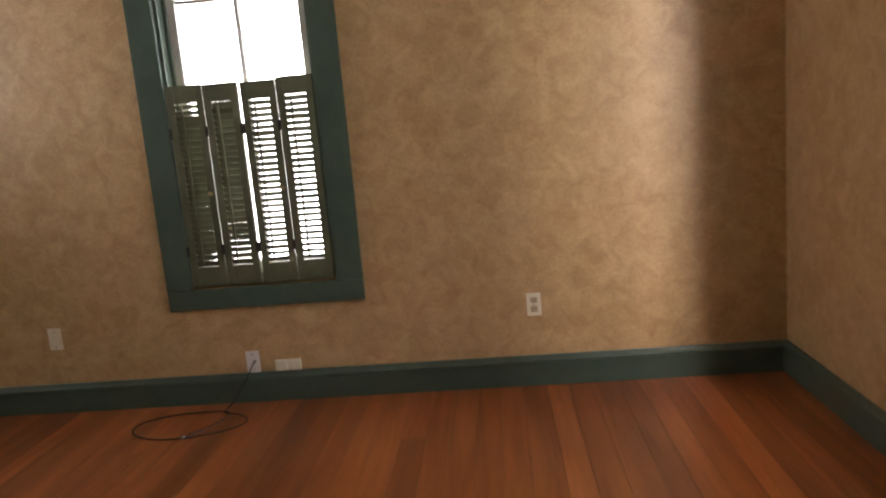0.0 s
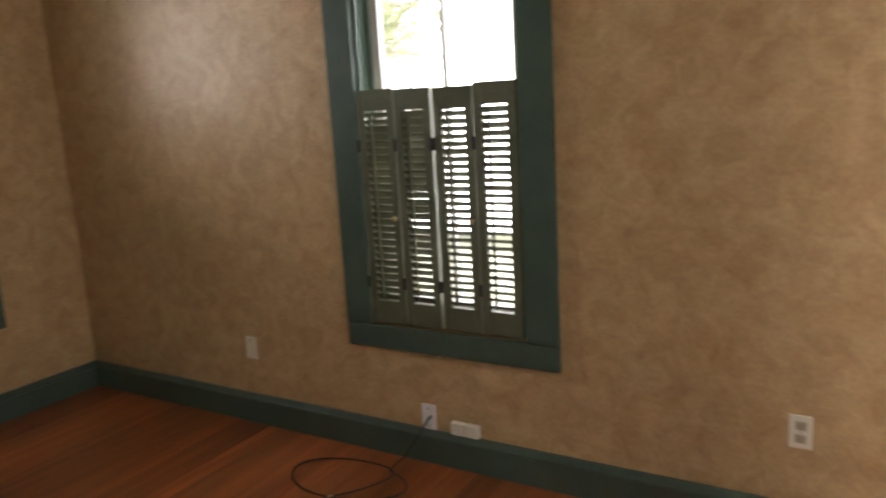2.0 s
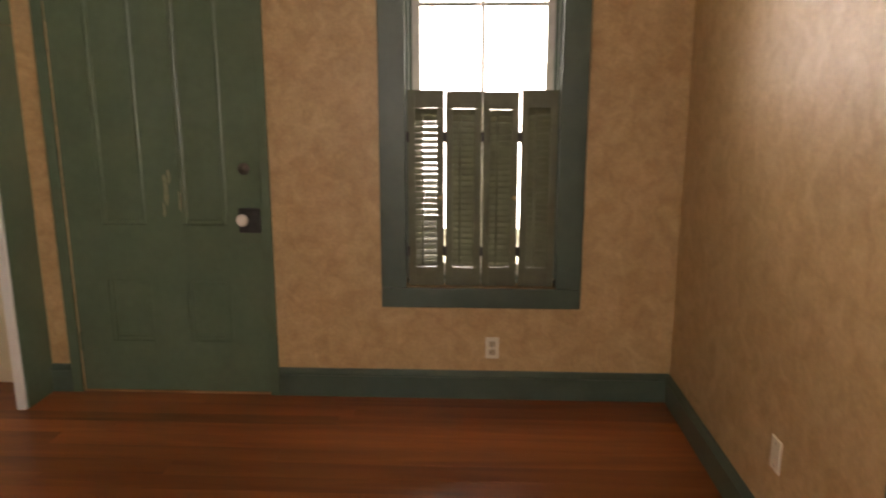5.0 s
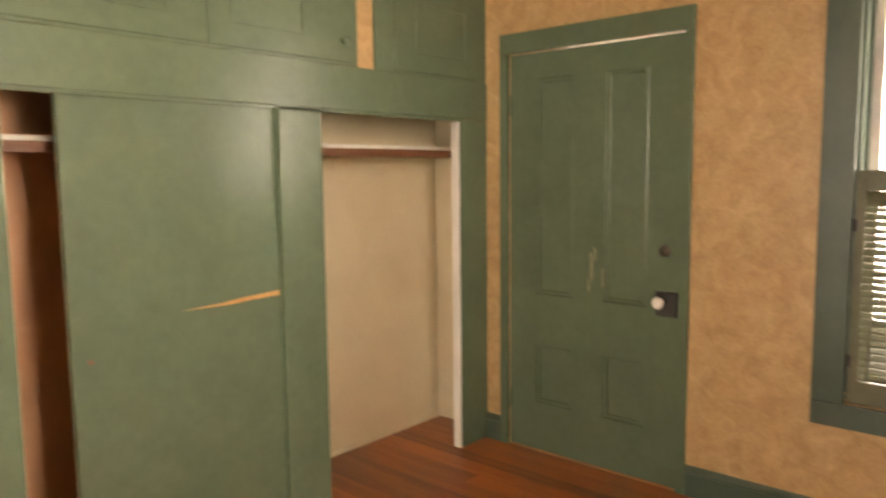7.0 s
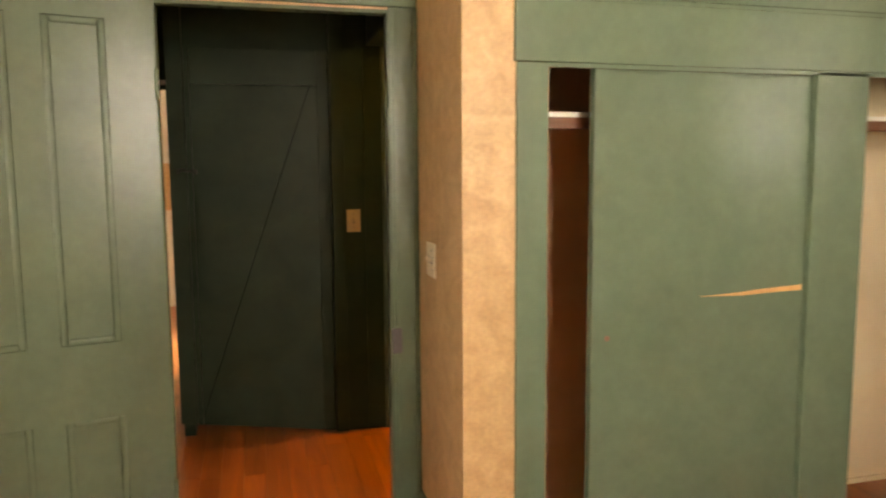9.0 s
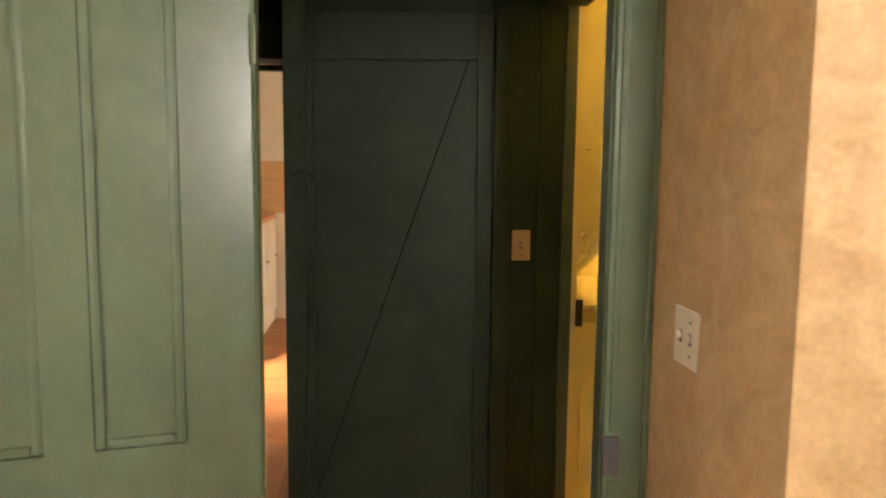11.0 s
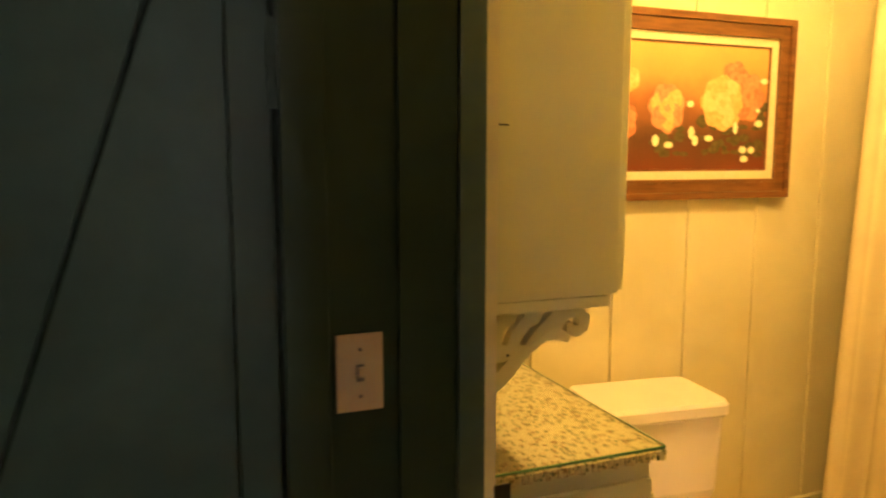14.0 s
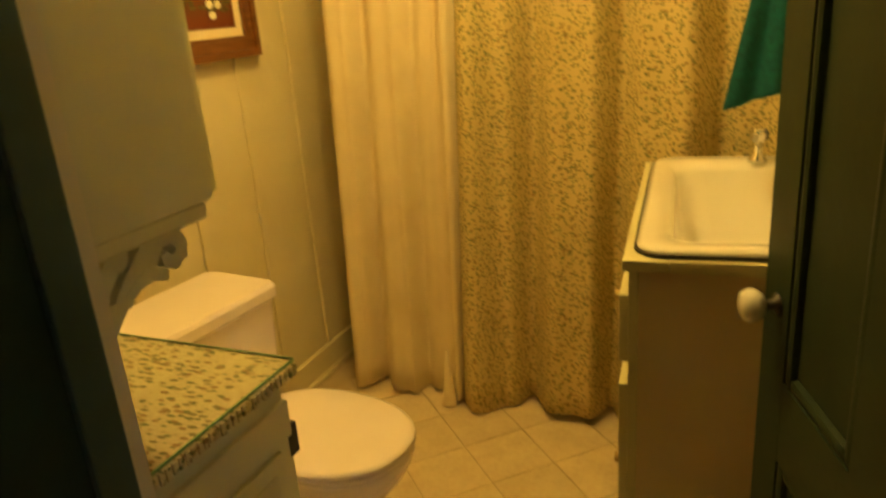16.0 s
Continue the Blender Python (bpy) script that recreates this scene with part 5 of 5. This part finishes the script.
# bathroom door, swung inwards
bd = Vector((-1.318, -0.998, 0)) - Vector((-0.605, -0.757, 0))
ang = math.degrees(math.atan2(bd.y, bd.x))
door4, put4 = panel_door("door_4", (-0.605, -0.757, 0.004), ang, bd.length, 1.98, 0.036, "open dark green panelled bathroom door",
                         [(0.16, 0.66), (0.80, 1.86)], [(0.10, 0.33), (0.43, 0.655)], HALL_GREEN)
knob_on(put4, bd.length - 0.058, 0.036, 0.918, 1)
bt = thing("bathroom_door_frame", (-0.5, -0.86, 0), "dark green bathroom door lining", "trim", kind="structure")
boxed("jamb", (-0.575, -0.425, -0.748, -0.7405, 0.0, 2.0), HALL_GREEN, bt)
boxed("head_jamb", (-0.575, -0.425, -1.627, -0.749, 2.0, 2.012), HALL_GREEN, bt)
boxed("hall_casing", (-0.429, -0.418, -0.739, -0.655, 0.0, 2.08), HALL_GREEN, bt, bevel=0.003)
bl = thing("ceiling_light", (-1.55, -1.75, 2.6), "frosted glass bathroom ceiling light", "ceiling light")
bm = bmesh.new()
cyl(bm, (-1.55, -1.75, 2.72), (-1.55, -1.75, 2.749), 0.07)
part("canopy", bm, BRASS, bl, smooth=True)
bm = bmesh.new()
cyl(bm, (-1.55, -1.75, 2.55), (-1.55, -1.75, 2.72), 0.02, seg=12)
part("stem", bm, BRASS, bl, smooth=True)

# ---- kitchen ----
fK = to_wall("x", 1.77, -1)
su = thing("shelf_unit", (1.55, -2.65, 0), "tall cream built-in open shelf unit with few things", "shelf unit")
boxed("near_stile", (1.352, 1.376, -2.53, -2.455, 0.0, 2.3), WHITE, su, bevel=0.003)
boxed("near_moulding", (1.340, 1.3515, -2.51, -2.475, 0.55, 1.95), WHITE, su, bevel=0.004)
boxed("near_moulding", (1.340, 1.3515, -2.51, -2.475, 0.10, 0.47), WHITE, su, bevel=0.004)
boxed("far_stile", (1.345, 1.376, -2.875, -2.80, 0.0, 2.3), WHITE, su, bevel=0.003)
boxed("side", (1.3765, 1.765, -2.875, -2.855, 0.0, 2.3), WHITE, su)
boxed("side", (1.3765, 1.765, -2.475, -2.455, 0.0, 2.3), WHITE, su)
boxed("back", (1.75, 1.768, -2.854, -2.476, 0.0, 2.3), CREAM, su)
boxed("plinth", (1.345, 1.765, -2.82, -2.53, 0.003, 0.065), WHITE, su)
for z in (0.07, 0.417, 0.721, 1.041, 1.306, 1.687, 2.05):
    boxed("shelf", (1.362, 1.749, -2.853, -2.477, z - 0.018, z), WHITE, su, bevel=0.002)
boxed("shoe", (1.332, 1.3445, -2.89, -2.80, 0.0, 0.03), WHITE, su)
for y, z, w, lab in ((-2.60, 1.3065, 0.10, "small dark box lying on the shelf"), (-2.60, 1.0415, 0.12, "dark folded cloth on the shelf"), (-2.62, 0.7215, 0.10, "small grey box on the shelf")):
    tagged(boxed("box", (1.42, 1.60, y - w, y + w, z, z + 0.035), BLACK if z > 0.8 else CABINET, bevel=0.006), lab, "box", "boxes on the shelves")

gd = thing("glass_door", (1.80, -3.6, 0), "white glazed door with a column of panes", "door", kind="structure")
for y0, y1 in ((-4.0, -3.918), (-3.235, -3.12)):
    boxed("stile", (1.785, 1.825, y0, y1, 0.01, 2.05), WHITE, gd, bevel=0.003)
boxed("bottom_rail", (1.785, 1.825, -3.9175, -3.2355, 0.01, 0.17), WHITE, gd, bevel=0.003)
boxed("top_rail", (1.785, 1.825, -3.9175, -3.2355, 1.99, 2.05), WHITE, gd, bevel=0.003)
for k in range(1, 5):
    z = 0.17 + k * 1.82 / 5
    boxed("glazing_bar", (1.79, 1.82, -3.9175, -3.2355, z - 0.011, z + 0.011), WHITE, gd)
for k in range(2):
    y = -3.9175 + (k + 1) * 0.682 / 3
    boxed("glazing_bar", (1.792, 1.818, y - 0.010, y + 0.010, 0.171, 1.989), WHITE, gd)
for k in range(5):
    z = 0.17 + k * 1.82 / 5
    p = boxed("pane", (1.803, 1.806, -3.912, -3.24, z + 0.012, z + 0.352), GLASS, gd)
    p.visible_shadow = False
bm = bmesh.new()
lathe(bm, [(0.022, 0), (0.020, -0.006), (0.008, -0.010), (0.008, -0.035), (0.022, -0.042), (0.026, -0.056), (0.012, -0.068)], (1.785, -3.95, 0.935), "x", 16)
part("knob", bm, BRASS, gd, "brass door knob", smooth=True)
bm = bmesh.new()
lathe(bm, [(0.016, 0), (0.014, -0.012), (0.006, -0.014), (0.006, -0.022)], (1.785, -3.94, 1.49), "x", 14)
part("bolt", bm, STEEL, gd, "small metal bolt", smooth=True)
gc = thing("glass_door_casing", (1.77, -3.6, 0), "white painted door casing", "trim", kind="structure")
wpart("casing", fK, (-4.13, -4.005, 0.001, 0.022, 0.0, 2.06), WHITE, gc, bevel=0.004)
wpart("casing", fK, (-3.115, -2.99, 0.001, 0.022, 0.0, 2.06), WHITE, gc, bevel=0.004)
wpart("head_casing", fK, (-4.13, -2.99, 0.001, 0.024, 2.062, 2.18), WHITE, gc, bevel=0.004)
tagged(boxed("door_wedge", (1.66, 1.74, -4.11, -4.03, 0.0005, 0.02), BLACK, bevel=0.004), "dark door wedge on the kitchen floor", "door wedge")

base = thing("base_cabinet", (1.45, -4.9, 0), "white painted kitchen base cabinet", "cabinet")
boxed("body", (1.13, 1.765, -5.65, -4.137, 0.0, 0.945), WHITE, base, bevel=0.003)
for k in range(3):
    y0 = -4.16 - k * 0.5
    d = boxed("door", (1.110, 1.1295, y0 - 0.48, y0, 0.12, 0.93), WHITE, base, bevel=0.004)
    boxed("knob", (1.090, 1.1095, y0 - 0.44, y0 - 0.42, 0.60, 0.62), BRASS, d, bevel=0.004)
boxed("side_shoe", (1.13, 1.765, -4.1365, -4.125, 0.0, 0.03), WHITE, base)
tagged(boxed("outlet_box", (1.095, 1.125, -4.15, -4.12, 0.05, 0.16), SASH, bevel=0.004), "small grey box by the cabinet corner", "box")
ct = boxed("worktop", (1.105, 1.766, -5.66, -4.115, 0.946, 0.985), BUTCHER, bevel=0.006)
tagged(ct, "oiled butcher-block wooden worktop", "worktop")
tagged(boxed("backsplash", (1.755, 1.7695, -5.68, -4.14, 0.986, 1.46), SPLASH), "tan wooden backsplash board", "backsplash", kind="structure")
tagged(boxed("backsplash", (0.2, 1.74, -5.6995, -5.685, 0.986, 1.46), SPLASH), "tan wooden backsplash board", "backsplash", kind="structure")
up = thing("upper_cabinet", (1.62, -4.8, 1.46), "white upper cabinet with glazed doors and a scroll bracket", "cabinet")
boxed("end_panel", (1.435, 1.768, -4.16, -4.138, 1.455, 2.55), WHITE, up, bevel=0.002)
boxed("end_panel", (1.435, 1.768, -5.64, -5.618, 1.455, 2.55), WHITE, up, bevel=0.002)
boxed("bottom", (1.435, 1.768, -5.617, -4.161, 1.455, 1.475), WHITE, up)
boxed("top", (1.435, 1.768, -5.617, -4.161, 2.53, 2.55), WHITE, up)
boxed("back", (1.755, 1.768, -5.617, -4.161, 1.476, 2.529), CREAM, up)
for z in (1.78, 2.1):
    boxed("shelf", (1.46, 1.754, -5.617, -4.161, z, z + 0.018), WHITE, up)
for k in range(5):
    y1 = -4.150 - k * 0.295
    y0 = y1 - 0.285
    d = boxed("door", (1.412, 1.4345, y1 - 0.045, y1, 1.46, 2.54), WHITE, up, bevel=0.003)
    boxed("door_stile", (1.412, 1.4345, y0, y0 + 0.045, 1.46, 2.54), WHITE, d, bevel=0.003)
    boxed("door_rail", (1.413, 1.4340, y0 + 0.0455, y1 - 0.0455, 1.46, 1.52), WHITE, d)
    boxed("door_rail", (1.413, 1.4340, y0 + 0.0455, y1 - 0.0455, 2.48, 2.54), WHITE, d)
    p = boxed("pane", (1.422, 1.425, y0 + 0.04, y1 - 0.04, 1.515, 2.485), GLASS, d)
    p.visible_shadow = False
    kn = boxed("knob", (1.394, 1.4115, (y0 if k % 2 == 0 else y1 - 0.02) + 0.005, (y0 if k % 2 == 0 else y1 - 0.02) + 0.020, 1.66, 1.675), WHITE, d, bevel=0.004)
yb0, yb1 = -4.165, -4.140
bm = bmesh.new()
spiral = []
for k in range(22):
    a = radians(200 - k * 26)
    r = 0.018 + k * 0.0042
    spiral.append((1.615 + r * math.cos(a), 1.345 + r * math.sin(a)))
ribbon(bm, spiral, [0.020 + 0.0011 * k for k in range(22)], yb0, yb1)
ribbon(bm, [(1.735, 1.42), (1.725, 1.34), (1.700, 1.27), (1.690, 1.20), (1.705, 1.12), (1.715, 1.06), (1.70, 1.0)], [0.045, 0.06, 0.085, 0.085, 0.06, 0.05, 0.04], yb0 + 0.001, yb1 - 0.001)
ribbon(bm, [(1.49, 1.37), (1.53, 1.285), (1.60, 1.235), (1.66, 1.19), (1.695, 1.12)], [0.03, 0.05, 0.055, 0.05, 0.03], yb0 + 0.002, yb1 - 0.002)
disc(bm, 1.445, 1.405, 0.034, yb0 + 0.0015, yb1 - 0.0015)
ribbon(bm, [(1.75, 1.447), (1.42, 1.447)], [0.018, 0.018], yb0 + 0.0005, yb1 - 0.0005)
disc(bm, 1.700, 1.020, 0.034, yb0 + 0.0015, yb1 - 0.0015)
part("scroll_bracket", bm, WHITE, up, "white sawn scroll bracket")
sten = thing("wall_stencil", (1.754, -5.1, 1.2), "faded scroll and flower stencil on the backsplash", "stencil", kind="structure")
bm = bmesh.new()
for k in range(26):
    a = radians(k * 24)
    r = 0.015 + k * 0.0028
    c = (1.752, -5.05 + r * math.cos(a), 1.36 + r * math.sin(a))
    box(bm, c[0] - 0.0005, c[0] + 0.002, c[1] - 0.010, c[1] + 0.010, c[2] - 0.010, c[2] + 0.010)
part("scroll", bm, STENCIL, sten)
for dy, dz in ((0.14, 1.30), (0.10, 1.22), (0.05, 1.14), (0.12, 1.10)):
    bm = bmesh.new()
    for k in range(5):
        a = radians(72 * k)
        box(bm, 1.7515, 1.754, -5.05 + dy + 0.02 * math.cos(a) - 0.012, -5.05 + dy + 0.02 * math.cos(a) + 0.012, dz + 0.02 * math.sin(a) - 0.012, dz + 0.02 * math.sin(a) + 0.012)
    part("flower", bm, STENCIL, sten)
pot = thing("flower_pot", (1.55, -4.42, 0.985), "small terracotta pot holding a white cup", "flower pot")
bm = bmesh.new()
lathe(bm, [(0.032, 0.9855), (0.044, 1.055), (0.050, 1.056), (0.051, 1.078), (0.044, 1.079), (0.040, 1.06)], (1.55, -4.42, 0), "z", 20)
part("pot", bm, TERRA, pot, smooth=True)
bm = bmesh.new()
lathe(bm, [(0.020, 1.061), (0.026, 1.14), (0.023, 1.14), (0.018, 1.065)], (1.55, -4.42, 0), "z", 16)
part("cup", bm, WPLASTIC, pot, "white plastic cup", smooth=True)
for k, (x, y, w, d, a) in enumerate(((1.50, -4.45, 0.21, 0.28, 20), (1.46, -4.47, 0.21, 0.27, -12), (1.66, -4.30, 0.12, 0.16, 40))):
    mg = boxed("magazine", (-w / 2, w / 2, -d / 2, d / 2, 0, 0.008), PAPER_W, bevel=0.002)
    mg.matrix_basis = pose(x, y, 0.9855 + (0.0085 if k == 1 else 0), 0, 0, a)
    tagged(mg, "glossy magazine lying on the worktop", "magazine", "magazines on the worktop")
# the whole east side stands against the outer wall
for ob in (su, gd, gc, base, ct, up, sten, pot, *[o for o in bpy.data.objects if o.parent is None and o.name.split(".")[0] in ("wall_kitchen_east", "backsplash", "magazine", "box", "door_wedge", "outlet_box")]):
    ob.matrix_basis = Matrix.Translation((0.03, 0, 0)) @ ob.matrix_basis

# kitchen boards run east
rnd = random.Random(9)
y = -5.7
while y < -2.41:
    w = min(0.088 * rnd.choice((0.95, 1.0, 1.06)), -2.40 - y)
    cut = rnd.uniform(-0.8, 1.4)
    for a, b in ((-2.0, cut), (cut, 1.80)):
        ob = new("floorboard", board_mesh("floorboard", b - a, w, PINE_X))
        ob.location = (a, y, 0)
        ob.parent = boxed_floor
    y += w
boards(-3.06, E, DS - 0.05, N, 0.10, 1, 3)
boards(-0.57, 1.405, -2.40, DS - 0.05, 0.10, 1, 4)

# ---- outdoors ----
bm = bmesh.new()
bmesh.ops.create_grid(bm, x_segments=8, y_segments=8, size=400)
g = part("ground", bm, GRASS)
g.location = (0, 0, -0.75)
tagged(g, "green lawn round the house", "ground", kind="structure")


def tree(x, y, h, spread, seed):
    """A tapered trunk with limbs and loose clumps of small leaves."""
    rnd = random.Random(seed)
    t = thing("tree", (x, y, -0.75), "sunlit leafy tree outside the window", "tree", "garden trees")
    bm = bmesh.new()
    tips = []
    trunk = [(x + rnd.uniform(-0.15, 0.15) * k, y + rnd.uniform(-0.15, 0.15) * k, -0.75 + h * 0.5 * k / 3) for k in range(4)]
    tube(bm, trunk, 0.16, 10)
    for k in range(11):
        a, s = rnd.uniform(0, 6.28), Vector(trunk[rnd.choice((2, 3, 3))])
        e = s + Vector((math.cos(a), math.sin(a), rnd.uniform(0.0, 0.9))) * spread * rnd.uniform(0.5, 1)
        m = (s + e) / 2 + Vector((0, 0, rnd.uniform(0, 0.4)))
        tube(bm, [s, m, e], 0.045, 7)
        tips += [e, (m + e) / 2, m]
    part("trunk", bm, BARK, t)
    vs, fs = [], []
    for p in tips:
        for _ in range(60):
            c = p + Vector((rnd.gauss(0, 0.34), rnd.gauss(0, 0.34), rnd.gauss(0, 0.26)))
            u = Vector((rnd.gauss(0, 1), rnd.gauss(0, 1), rnd.gauss(0, 1))).normalized() * rnd.uniform(0.04, 0.08)
            w = u.orthogonal().normalized() * rnd.uniform(0.02, 0.035)
            i = len(vs)
            vs += [c - u, c + w, c + u, c - w]
            fs.append((i, i + 1, i + 2, i + 3))
    me = bpy.data.meshes.new("crown")
    me.from_pydata([tuple(v) for v in vs], [], fs)
    me.materials.append(LEAVES)
    ob = new("crown", me)
    ob.parent = t
    ob.matrix_parent_inverse = t.matrix_basis.inverted()


tree(-2.6, 12.0, 5.6, 1.1, 1)
tree(-7.8, 5.6, 5.5, 2.2, 2)
tree(-5.2, 9.2, 5.6, 1.2, 3)
